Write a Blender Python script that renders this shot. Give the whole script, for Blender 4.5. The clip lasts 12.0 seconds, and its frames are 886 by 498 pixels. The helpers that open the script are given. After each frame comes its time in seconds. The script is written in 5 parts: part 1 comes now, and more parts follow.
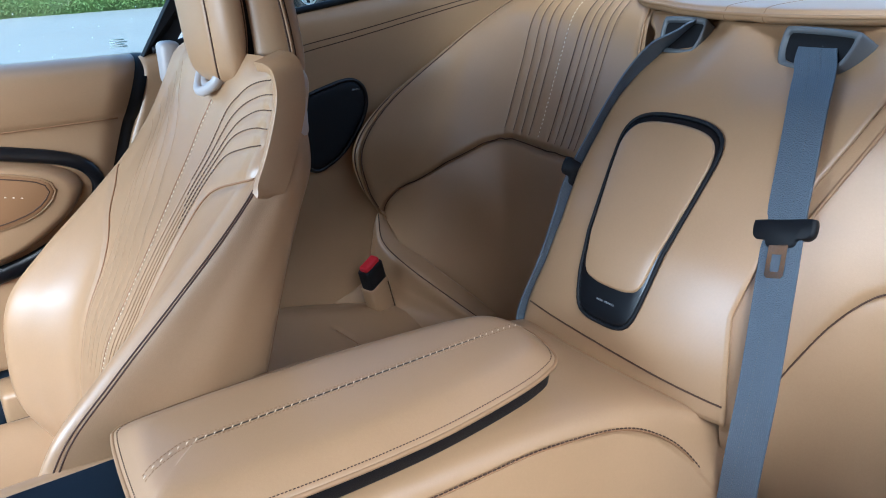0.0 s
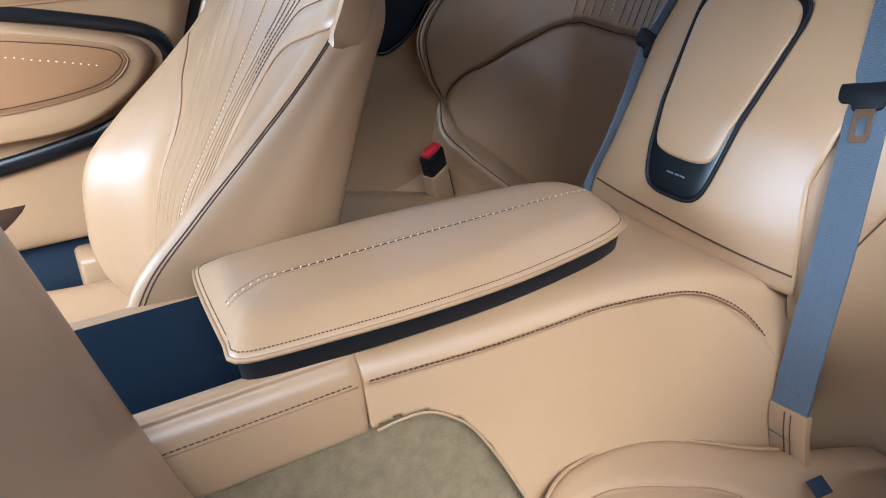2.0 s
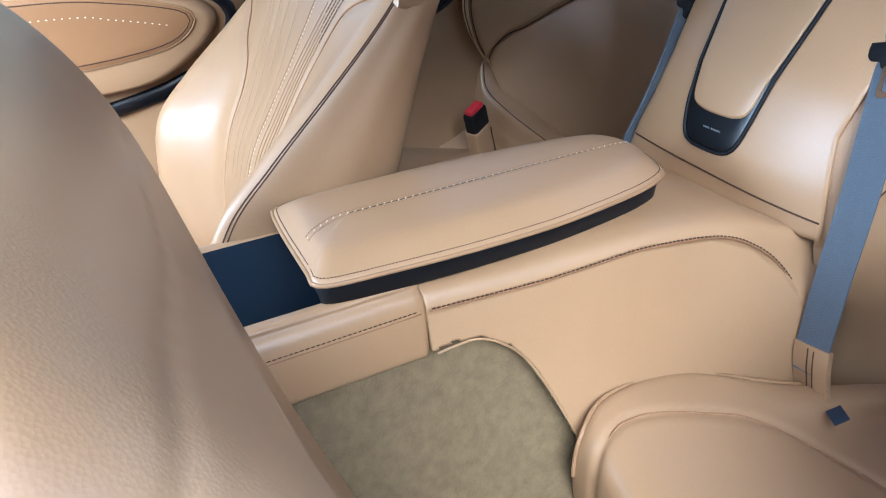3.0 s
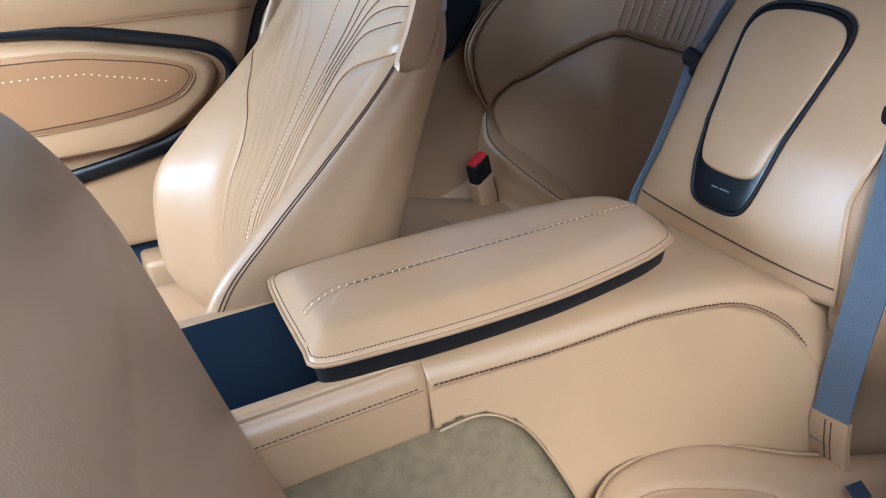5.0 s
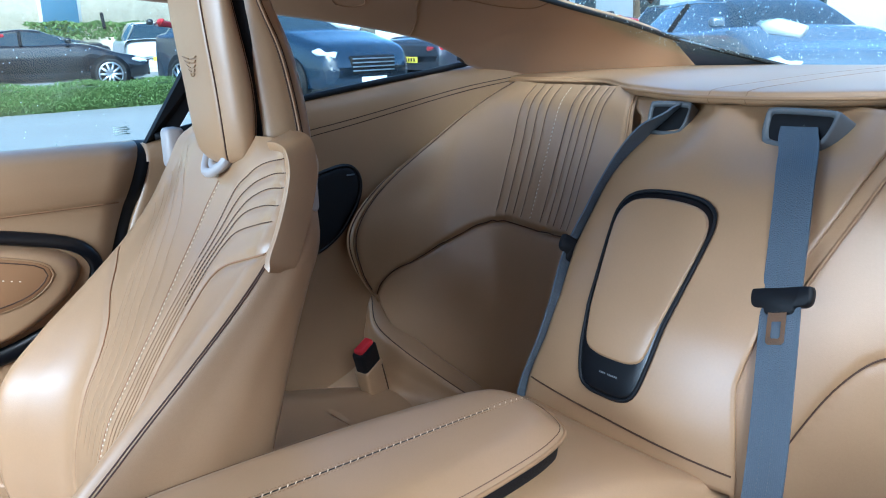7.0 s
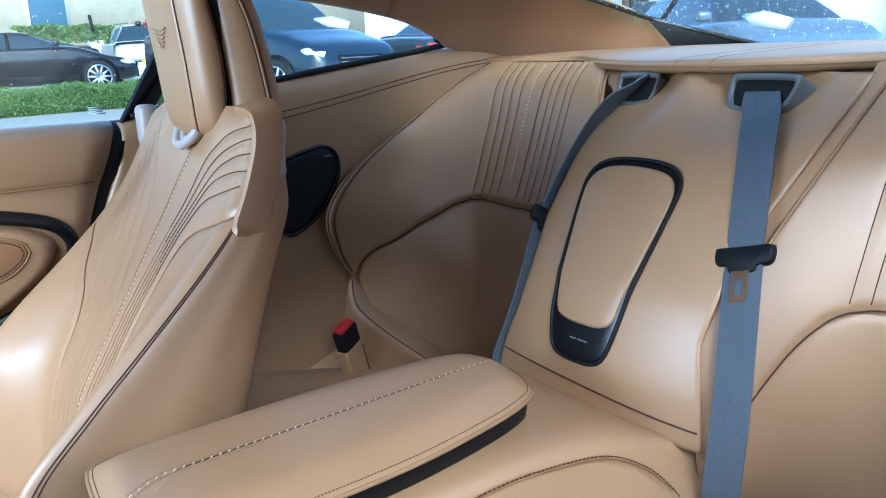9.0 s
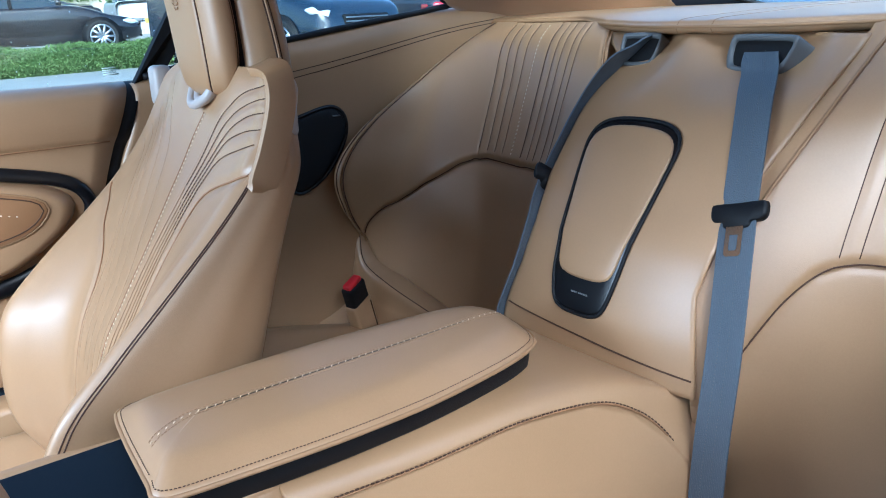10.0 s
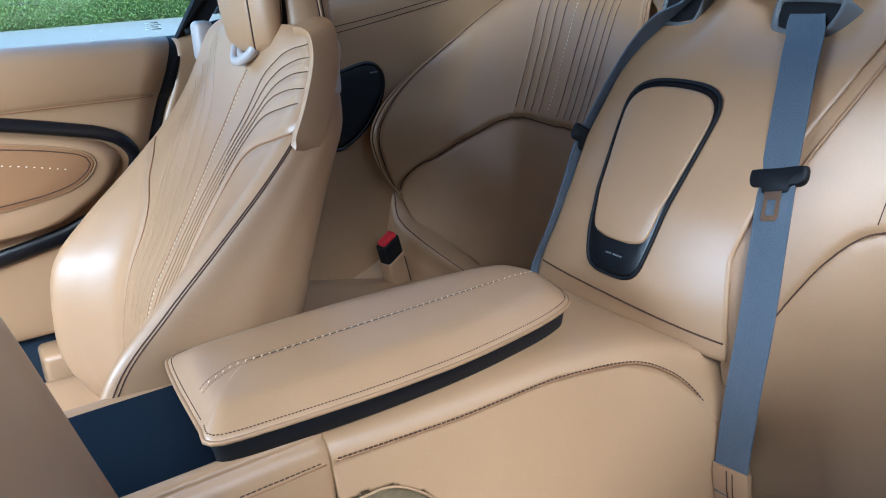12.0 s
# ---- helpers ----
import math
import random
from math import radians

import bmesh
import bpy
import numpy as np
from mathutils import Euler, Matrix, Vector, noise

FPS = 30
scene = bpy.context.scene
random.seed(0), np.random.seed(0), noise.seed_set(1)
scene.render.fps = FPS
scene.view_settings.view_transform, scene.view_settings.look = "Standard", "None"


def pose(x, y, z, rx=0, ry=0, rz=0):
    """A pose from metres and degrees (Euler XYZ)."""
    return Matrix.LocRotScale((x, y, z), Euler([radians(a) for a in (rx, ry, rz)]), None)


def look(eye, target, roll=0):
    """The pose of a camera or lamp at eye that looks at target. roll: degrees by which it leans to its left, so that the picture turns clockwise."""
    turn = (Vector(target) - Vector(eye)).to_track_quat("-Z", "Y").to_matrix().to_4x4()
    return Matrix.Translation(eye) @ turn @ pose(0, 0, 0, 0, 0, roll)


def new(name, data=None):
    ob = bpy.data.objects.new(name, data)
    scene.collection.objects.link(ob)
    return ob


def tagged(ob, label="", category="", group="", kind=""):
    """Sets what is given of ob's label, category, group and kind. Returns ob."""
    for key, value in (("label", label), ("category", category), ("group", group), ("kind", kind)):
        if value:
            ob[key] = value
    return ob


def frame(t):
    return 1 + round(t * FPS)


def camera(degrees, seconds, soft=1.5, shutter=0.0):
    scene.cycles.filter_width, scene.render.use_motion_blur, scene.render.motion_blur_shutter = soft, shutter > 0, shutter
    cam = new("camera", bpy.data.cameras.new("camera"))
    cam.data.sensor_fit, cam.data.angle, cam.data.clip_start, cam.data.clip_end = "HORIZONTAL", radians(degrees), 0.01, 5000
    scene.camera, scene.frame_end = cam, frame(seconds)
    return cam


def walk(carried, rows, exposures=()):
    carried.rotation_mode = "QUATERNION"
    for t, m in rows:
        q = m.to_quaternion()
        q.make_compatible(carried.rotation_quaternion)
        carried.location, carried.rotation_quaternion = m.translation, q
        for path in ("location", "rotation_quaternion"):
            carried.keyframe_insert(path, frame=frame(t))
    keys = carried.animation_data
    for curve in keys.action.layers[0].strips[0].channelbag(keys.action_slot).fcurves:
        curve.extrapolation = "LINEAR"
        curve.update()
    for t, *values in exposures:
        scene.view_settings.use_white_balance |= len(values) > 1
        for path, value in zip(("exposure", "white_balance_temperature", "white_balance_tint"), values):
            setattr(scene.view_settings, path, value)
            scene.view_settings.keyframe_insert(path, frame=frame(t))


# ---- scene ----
cam = camera(60.0, 12.0, soft=1.0)
PATH = [
    (0, (-0.089, -0.61, 1.048), (0.967, 0.926, 0.321), -1.6),
    (0.5, (-0.105, -0.607, 1.04), (0.941, 0.909, 0.261), -1.2),
    (1, (-0.11, -0.601, 1.027), (0.903, 0.922, 0.217), -1.1),
    (1.5, (-0.118, -0.596, 0.994), (0.842, 0.941, 0.146), -1.3),
    (2, (-0.13, -0.623, 0.981), (0.777, 0.916, 0.083), -1.5),
    (2.5, (-0.159, -0.654, 0.989), (0.703, 0.882, 0.041), -1.7),
    (3, (-0.197, -0.679, 0.997), (0.626, 0.861, 0.02), -2.0),
    (3.2, (-0.219, -0.688, 0.992), (0.592, 0.857, 0.014), -2.1),
    (4.8, (-0.188, -0.645, 1.009), (0.628, 0.933, 0.09), -2.4),
    (5, (-0.175, -0.642, 1.02), (0.662, 0.934, 0.117), -2.2),
    (5.5, (-0.144, -0.633, 1.036), (0.777, 0.949, 0.231), -2.3),
    (6, (-0.132, -0.618, 1.039), (0.894, 0.967, 0.379), -2.1),
    (6.5, (-0.131, -0.609, 1.04), (0.982, 0.957, 0.486), -1.6),
    (7, (-0.13, -0.607, 1.033), (1.025, 0.948, 0.534), -1.7),
    (7.2, (-0.121, -0.61, 1.027), (1.048, 0.938, 0.542), -1.7),
    (8.8, (-0.119, -0.631, 0.995), (1.055, 0.917, 0.518), -2.3),
    (9, (-0.12, -0.64, 0.994), (1.049, 0.905, 0.496), -2.3),
    (9.5, (-0.14, -0.659, 0.996), (1.011, 0.884, 0.453), -2.4),
    (10, (-0.144, -0.669, 0.997), (0.995, 0.865, 0.404), -2.4),
    (10.5, (-0.159, -0.678, 1.0), (0.967, 0.849, 0.367), -2.5),
    (11, (-0.156, -0.681, 1.0), (0.954, 0.844, 0.335), -2.4),
    (11.5, (-0.156, -0.682, 1.006), (0.932, 0.849, 0.319), -2.3),
    (12, (-0.162, -0.674, 1.007), (0.893, 0.875, 0.307), -2.1),
]
walk(cam, [(t, look(eye, target, roll)) for t, eye, target, roll in PATH], [(0, 2.52, 5100, 2), (3.2, 2.78, 5000, 2), (6.2, 2.5, 4900, 0), (12, 2.48, 4950, 1)])

# ---- world and light ----
world = bpy.data.worlds.new("world")
scene.world = world
world.use_nodes = True
wn = world.node_tree.nodes
sky = wn.new("ShaderNodeTexSky")
sky.sky_type, sky.sun_disc = "NISHITA", False
sky.sun_elevation, sky.sun_rotation = radians(38), radians(202)
sky.air_density, sky.dust_density, sky.ozone_density = 0.7, 1.6, 0.8
wn["Background"].inputs[1].default_value = 0.095
world.node_tree.links.new(sky.outputs[0], wn["Background"].inputs[0])
sun = new("sun", bpy.data.lights.new("sun", "SUN"))
sun.data.energy, sun.data.angle, sun.data.color = 0.85, radians(36), (1.0, 0.98, 0.96)
sun.matrix_world = look((-0.33, -0.8, 0.66), (0, 0, 0))
# added area lamp in the windscreen opening: stands in for sky, lifts panel and seats
screen = new("windscreen_fill", bpy.data.lights.new("windscreen_fill", "AREA"))
screen.data.shape, screen.data.size, screen.data.size_y, screen.data.energy, screen.data.color = "RECTANGLE", 0.85, 0.35, 3.8, (0.93, 0.97, 1.0)
screen.matrix_world = look((-1.02, 0.18, 1.06), (0.6, 0.0, 0.7))


# ---- materials ----
def mat(name, color, rough=0.5, metal=0.0, vary=0.12, grain=0.0, grain_scale=900, coarse=6.0, bump=0.0, spec=0.5, tint=None, sheen=0.0, coat=0.0):
    """A surface with two scales of variation; grain is the fine relief, coarse the size of the stains."""
    m = bpy.data.materials.new(name)
    m.use_nodes = True
    nt = m.node_tree
    n, l = nt.nodes, nt.links
    b = n["Principled BSDF"]
    b.inputs["Roughness"].default_value = rough
    b.inputs["Metallic"].default_value = metal
    b.inputs["Specular IOR Level"].default_value = spec
    b.inputs["Sheen Weight"].default_value = sheen
    b.inputs["Coat Weight"].default_value = coat
    tc = n.new("ShaderNodeTexCoord")
    big = n.new("ShaderNodeTexNoise")
    big.inputs["Scale"].default_value, big.inputs["Detail"].default_value = coarse, 4
    l.new(tc.outputs["Object"], big.inputs["Vector"])
    fine = n.new("ShaderNodeTexNoise")
    fine.inputs["Scale"].default_value, fine.inputs["Detail"].default_value = grain_scale * 0.4, 2
    l.new(tc.outputs["Object"], fine.inputs["Vector"])
    add = n.new("ShaderNodeMath")
    add.operation = "MULTIPLY_ADD"
    add.inputs[1].default_value = 0.35
    l.new(fine.outputs["Fac"], add.inputs[0])
    l.new(big.outputs["Fac"], add.inputs[2])
    ramp = n.new("ShaderNodeMapRange")
    ramp.inputs["From Min"].default_value, ramp.inputs["From Max"].default_value = 0.35, 1.0
    ramp.inputs["To Min"].default_value, ramp.inputs["To Max"].default_value = 1 - vary, 1 + vary
    l.new(add.outputs[0], ramp.inputs["Value"])
    mul = n.new("ShaderNodeVectorMath")
    mul.operation = "SCALE"
    mul.inputs[0].default_value = color
    l.new(ramp.outputs[0], mul.inputs["Scale"])
    if tint:
        mix = n.new("ShaderNodeMix")
        mix.data_type = "RGBA"
        mix.inputs["B"].default_value = (*tint, 1)
        patch = n.new("ShaderNodeTexNoise")
        patch.inputs["Scale"].default_value = coarse * 2.3
        l.new(tc.outputs["Object"], patch.inputs["Vector"])
        soft = n.new("ShaderNodeMapRange")
        soft.inputs["From Min"].default_value, soft.inputs["From Max"].default_value = 0.45, 0.75
        l.new(patch.outputs["Fac"], soft.inputs["Value"])
        l.new(soft.outputs[0], mix.inputs["Factor"])
        l.new(mul.outputs[0], mix.inputs["A"])
        l.new(mix.outputs["Result"], b.inputs["Base Color"])
    else:
        l.new(mul.outputs[0], b.inputs["Base Color"])
    rr = n.new("ShaderNodeMapRange")
    rr.inputs["To Min"].default_value, rr.inputs["To Max"].default_value = max(0.02, rough * 0.85), min(1, rough * 1.15)
    l.new(big.outputs["Fac"], rr.inputs["Value"])
    l.new(rr.outputs[0], b.inputs["Roughness"])
    if grain > 0:
        v = n.new("ShaderNodeTexVoronoi")
        v.inputs["Scale"].default_value = grain_scale
        l.new(tc.outputs["Object"], v.inputs["Vector"])
        bp = n.new("ShaderNodeBump")
        bp.inputs["Strength"].default_value, bp.inputs["Distance"].default_value = grain, 0.0006
        l.new(v.outputs["Distance"], bp.inputs["Height"])
        if bump > 0:
            b2 = n.new("ShaderNodeBump")
            b2.inputs["Strength"].default_value, b2.inputs["Distance"].default_value = bump, 0.004
            l.new(big.outputs["Fac"], b2.inputs["Height"])
            l.new(b2.outputs[0], bp.inputs["Normal"])
        l.new(bp.outputs[0], b.inputs["Normal"])
    return m


TAN = (0.342, 0.207, 0.104)
leather = mat("tan_leather", TAN, 0.4, vary=0.09, grain=0.12, grain_scale=900, coarse=7, bump=0.06, spec=0.6, coat=0.25)
leather.node_tree.nodes["Principled BSDF"].inputs["Coat Roughness"].default_value = 0.38
leather_dark = mat("saddle_leather", (0.27, 0.14, 0.06), 0.45, vary=0.06, grain=0.22, grain_scale=1100, spec=0.4)
piping_tan = mat("piping_leather", (0.30, 0.175, 0.085), 0.45, vary=0.04, grain=0.2, spec=0.4)
suede = mat("headlining", (0.36, 0.205, 0.10), 0.9, vary=0.05, grain=0.2, grain_scale=2200, spec=0.1, sheen=0.2)
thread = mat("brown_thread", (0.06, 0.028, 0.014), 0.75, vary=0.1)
thread_pale = mat("cream_thread", (0.78, 0.66, 0.5), 0.7, vary=0.06)
thread_tan = mat("tan_thread", (0.25, 0.15, 0.075), 0.75, vary=0.06)
groove = mat("seam_shadow_leather", (0.26, 0.135, 0.06), 0.6, vary=0.05)
navy = mat("navy_lining", (0.004, 0.014, 0.03), 0.7, vary=0.2, grain=0.3, grain_scale=1500)
black = mat("black_trim", (0.003, 0.004, 0.006), 0.3, vary=0.1, spec=0.5)
black_matt = mat("black_plastic", (0.004, 0.0045, 0.006), 0.6, spec=0.3, vary=0.15, grain=0.2, grain_scale=1600)
carpet_mat = mat("carpet_pile", (0.16, 0.115, 0.06), 0.95, vary=0.22, grain=1.0, grain_scale=300, coarse=70, spec=0.05, sheen=0.3)
grey_plastic = mat("grey_plastic", (0.11, 0.118, 0.125), 0.45, vary=0.05)
chrome = mat("chrome", (0.75, 0.75, 0.76), 0.15, metal=1.0, vary=0.03)
red = mat("red_plastic", (0.6, 0.02, 0.03), 0.35, vary=0.05)
# Pale grey-beige of the belt guides and headrest collar, greyer than the leather.
pale_part = mat("pale_seat_part", (0.40, 0.37, 0.35), 0.4, vary=0.04, spec=0.5)
blue_grey = mat("slate_trim", (0.055, 0.07, 0.1), 0.5, vary=0.08, grain=0.2)


# ---- shapes ----
XF = [Matrix.Identity(4)]


def weights(n, t, closed):
    """Catmull-Rom weights of n control points at the parameters t, 0 to 1."""
    t = np.clip(np.asarray(t, float), 0, 1) if not closed else np.asarray(t, float) % 1.0
    s = t * (n if closed else n - 1)
    i = np.floor(s).astype(int)
    if not closed:
        i = np.minimum(i, n - 2)
    x = s - i
    w = np.zeros((len(t), n))
    k = np.stack([-x + 2 * x**2 - x**3, 2 - 5 * x**2 + 3 * x**3, x + 4 * x**2 - 3 * x**3, -(x**2) + x**3], 1) / 2
    rows = np.arange(len(t))
    for o in range(4):
        j = i + o - 1
        if closed:
            np.add.at(w, (rows, j % n), k[:, o])
        else:
            low, high = j < 0, j > n - 1
            fine = ~(low | high)
            np.add.at(w, (rows[fine], j[fine]), k[fine, o])
            np.add.at(w, (rows[low], np.zeros(low.sum(), int)), 2 * k[low, o])
            np.add.at(w, (rows[low], np.ones(low.sum(), int)), -k[low, o])
            np.add.at(w, (rows[high], np.full(high.sum(), n - 1)), 2 * k[high, o])
            np.add.at(w, (rows[high], np.full(high.sum(), n - 2)), -k[high, o])
    return w


def spline(points, n, closed=False):
    """n places along a smooth line through the points, evenly spaced."""
    p = np.array(points, float)
    fine = weights(len(p), np.linspace(0, 1, 400, endpoint=not closed), closed) @ p
    if closed:
        fine = np.vstack([fine, fine[:1]])
    run = np.r_[0, np.cumsum(np.linalg.norm(np.diff(fine, axis=0), axis=1))]
    at = np.linspace(0, run[-1], n, endpoint=not closed)
    return np.stack([np.interp(at, run, fine[:, c]) for c in range(fine.shape[1])], 1)


def smooth(a, b, x):
    t = np.clip((np.asarray(x, float) - a) / (b - a), 0, 1)
    return t * t * (3 - 2 * t)


class Patch:
    """A smooth sheet through rows of control points; u runs along a row, v from row to row."""

    def __init__(self, rows, closed=False, flip=False):
        self.p, self.closed, self.flip = np.array(rows, float), closed, flip

    def at(self, u, v):
        u, v = np.broadcast_arrays(np.asarray(u, float), np.asarray(v, float))
        a, b = weights(self.p.shape[1], u.ravel(), self.closed), weights(self.p.shape[0], v.ravel(), False)
        return np.einsum("ki,kj,jic->kc", a, b, self.p)

    def normal(self, u, v):
        e = 1e-3
        u, v = np.asarray(u, float).ravel(), np.asarray(v, float).ravel()
        du = self.at(u + e, v) - self.at(u - e, v) if self.closed else self.at(np.minimum(u + e, 1), v) - self.at(np.maximum(u - e, 0), v)
        dv = self.at(u, np.minimum(v + e, 1)) - self.at(u, np.maximum(v - e, 0))
        n = np.cross(du, dv)
        n /= np.linalg.norm(n, axis=1, keepdims=True) + 1e-12
        return -n if self.flip else n

    def on(self, uv, lift=0.0):
        uv = np.asarray(uv, float)
        return self.at(uv[:, 0], uv[:, 1]) + lift * self.normal(uv[:, 0], uv[:, 1])

    def sheet(self, nu, nv, relief=None, keep=None):
        """Vertices and faces of the sheet; relief lifts it along its normal, keep says which places belong to it."""
        u = np.linspace(0, 1, nu, endpoint=not self.closed)
        v = np.linspace(0, 1, nv)
        uu, vv = [g.ravel() for g in np.meshgrid(u, v)]
        p = self.at(uu, vv)
        if relief is not None:
            p = p + relief(uu, vv, p)[:, None] * self.normal(uu, vv)
        ok = keep(uu, vv, p) if keep is not None else np.ones(len(p), bool)
        i, j = np.meshgrid(np.arange(nu if self.closed else nu - 1), np.arange(nv - 1))
        i, j = i.ravel(), j.ravel()
        i2 = (i + 1) % nu
        f = np.stack([j * nu + i, j * nu + i2, (j + 1) * nu + i2, (j + 1) * nu + i], 1)
        f = f[ok[f].sum(1) >= 3]
        if self.flip:
            f = f[:, ::-1]
        used = np.unique(f)
        back = np.zeros(len(p), int)
        back[used] = np.arange(len(used))
        return p[used], back[f]


def thing(name, base, label, category, group="", kind=""):
    """An empty at the base of a thing, whose parts hang under it."""
    ob = new(name)
    ob.empty_display_size = 0.05
    ob.location = XF[0] @ Vector(base)
    return tagged(ob, label, category, group, kind)


def part(name, data, material, parent=None, label="", thick=0.0, flat=False, bevel=0.0):
    """Links vertices and faces, or a bmesh, as one mesh, in place, under its parent."""
    if isinstance(data, bmesh.types.BMesh):
        me = bpy.data.meshes.new(name)
        data.to_mesh(me)
        data.free()
    else:
        me = bpy.data.meshes.new(name)
        verts, faces = data
        me.from_pydata(np.asarray(verts, float).tolist(), [], [list(map(int, f)) for f in faces])
    me.transform(XF[0])
    if XF[0].determinant() < 0:
        me.flip_normals()
    if not flat:
        me.shade_smooth()
    me.materials.append(material)
    ob = new(name, me)
    if parent is not None:
        ob.parent = parent
        place = Matrix.Translation(parent.location) if parent.data is None else Matrix.Identity(4)
        ob.matrix_parent_inverse = place.inverted()
    if thick:
        s = ob.modifiers.new("thickness", "SOLIDIFY")
        s.thickness, s.offset = abs(thick), -1 if thick > 0 else 1
    if bevel:
        b = ob.modifiers.new("edges", "BEVEL")
        b.width, b.segments, b.limit_method = bevel, 3, "ANGLE"
    if label:
        tagged(ob, label)
    return ob


def joined(*pieces):
    verts, faces, n = [], [], 0
    for v, f in pieces:
        verts.append(np.asarray(v, float))
        faces += [[int(i) + n for i in q] for q in f]
        n += len(v)
    return np.vstack(verts), faces


def tube(points, r, sides=8, closed=False, squash=1.0, up=None):
    """A round cord along points; squash flattens it along its second axis."""
    p = np.asarray(points, float)
    n = len(p)
    t = np.roll(p, -1, 0) - np.roll(p, 1, 0) if closed else np.gradient(p, axis=0)
    t /= np.linalg.norm(t, axis=1, keepdims=True) + 1e-12
    a = np.zeros_like(p)
    ref = np.array(up if up is not None else (0.13, 0.27, 0.95))
    if up is None:
        ref = np.cross(t[0], ref)
        for k in range(n):
            ref = ref - (ref @ t[k]) * t[k]
            ref /= np.linalg.norm(ref) + 1e-12
            a[k] = ref
    else:
        refs = np.broadcast_to(np.asarray(up, float), p.shape)
        a = refs - (refs * t).sum(1, keepdims=True) * t
        a /= np.linalg.norm(a, axis=1, keepdims=True) + 1e-12
    b = np.cross(t, a)
    ang = np.linspace(0, 2 * math.pi, sides, endpoint=False)
    rad = np.broadcast_to(np.asarray(r, float), (n,))[:, None, None]
    v = p[:, None] + rad * (np.cos(ang)[None, :, None] * b[:, None] + squash * np.sin(ang)[None, :, None] * a[:, None])
    v = v.reshape(-1, 3)
    f = []
    for k in range(n if closed else n - 1):
        k2 = (k + 1) % n
        for s in range(sides):
            s2 = (s + 1) % sides
            f.append((k * sides + s, k * sides + s2, k2 * sides + s2, k2 * sides + s))
    if not closed:
        f.append(tuple(range(sides))[::-1])
        f.append(tuple((n - 1) * sides + s for s in range(sides)))
    return v, f


def stitches(points, length=0.004, gap=0.003, r=0.0006, sides=5):
    """Single stitches in a row along points, in one mesh."""
    p = np.asarray(points, float)
    run = np.r_[0, np.cumsum(np.linalg.norm(np.diff(p, axis=0), axis=1))]
    out = []
    s = gap / 2
    while s + length < run[-1]:
        at = s + length * np.array([0, 0.25, 0.75, 1])
        q = np.stack([np.interp(at, run, p[:, c]) for c in range(3)], 1)
        out.append(tube(q, np.array([0.45, 1, 1, 0.45]) * r, sides))
        s += length + gap
    return joined(*out)


def block(x0, x1, y0, y1, z0, z1, bevel=0.0, seg=3):
    bm = bmesh.new()
    bmesh.ops.create_cube(bm, size=1, matrix=Matrix.LocRotScale(((x0 + x1) / 2, (y0 + y1) / 2, (z0 + z1) / 2), None, (x1 - x0, y1 - y0, z1 - z0)))
    if bevel:
        bmesh.ops.bevel(bm, geom=bm.edges[:], offset=bevel, segments=seg, affect="EDGES", profile=0.5)
    return bm


def outline_solid(loop, axis_up, height, inset=0.0, steps=3):
    """A pillow-edged slab from a closed outline: loop points, raised along axis_up."""
    p = np.asarray(loop, float)
    up = np.asarray(axis_up, float)
    c = p.mean(0)
    rings = [p]
    for k in range(1, steps + 1):
        a = k / steps * math.pi / 2
        rings.append(p + (c - p) / np.linalg.norm(c - p, axis=1, keepdims=True) * inset * (1 - math.cos(a)) + up * height * math.sin(a))
    n = len(p)
    v = np.vstack(rings)
    f = []
    for k in range(steps):
        for i in range(n):
            j = (i + 1) % n
            f.append((k * n + i, k * n + j, (k + 1) * n + j, (k + 1) * n + i))
    f.append(tuple(steps * n + i for i in range(n)))
    f.append(tuple(range(n))[::-1])
    return v, f


# ---- the cabin's setting ----
MIRROR = Matrix.Diagonal((1, -1, 1, 1))


def grid_sheet(xs, fn):
    """A sheet from a grid: fn(a, b) gives the place for a, b of the two ranges in xs."""
    a, b = [g for g in np.meshgrid(*xs)]
    p = np.stack(fn(a, b), -1)
    nv, nu = a.shape
    i, j = [g.ravel() for g in np.meshgrid(np.arange(nu - 1), np.arange(nv - 1))]
    return p.reshape(-1, 3), np.stack([j * nu + i, j * nu + i + 1, (j + 1) * nu + i + 1, (j + 1) * nu + i], 1)


floor = part("floor", block(-1.1, 1.0, -0.78, 0.78, 0.16, 0.2), carpet_mat)
tagged(floor, "beige cut-pile carpet on the cabin floor", "floor", kind="structure")


bulkhead = part("bulkhead", block(0.985, 1.0, -0.78, 0.78, 0.2, 0.95), leather)
# Unseen block in the dashboard's place, added to cut low light from the front.
dash = part("front_light_wall", block(-1.25, -1.1, -0.76, 0.76, 0.16, 0.86, 0.03), leather)
tagged(dash, "unseen plain panel added to close the cabin's front against low light", "wall", kind="structure")
# Sills also hold back ground bounce; the near one is out of view.
for y0, y1, name in ((0.735, 0.80, "sill_far"), (-0.80, -0.735, "sill_near")):
    tagged(part(name, block(-1.1, 0.24, y0, y1, 0.14, 0.36, 0.02), navy), "dark navy carpeted door sill", "sill", kind="structure")
tagged(bulkhead, "tan panel that closes the cabin behind the seats", "wall", kind="structure")


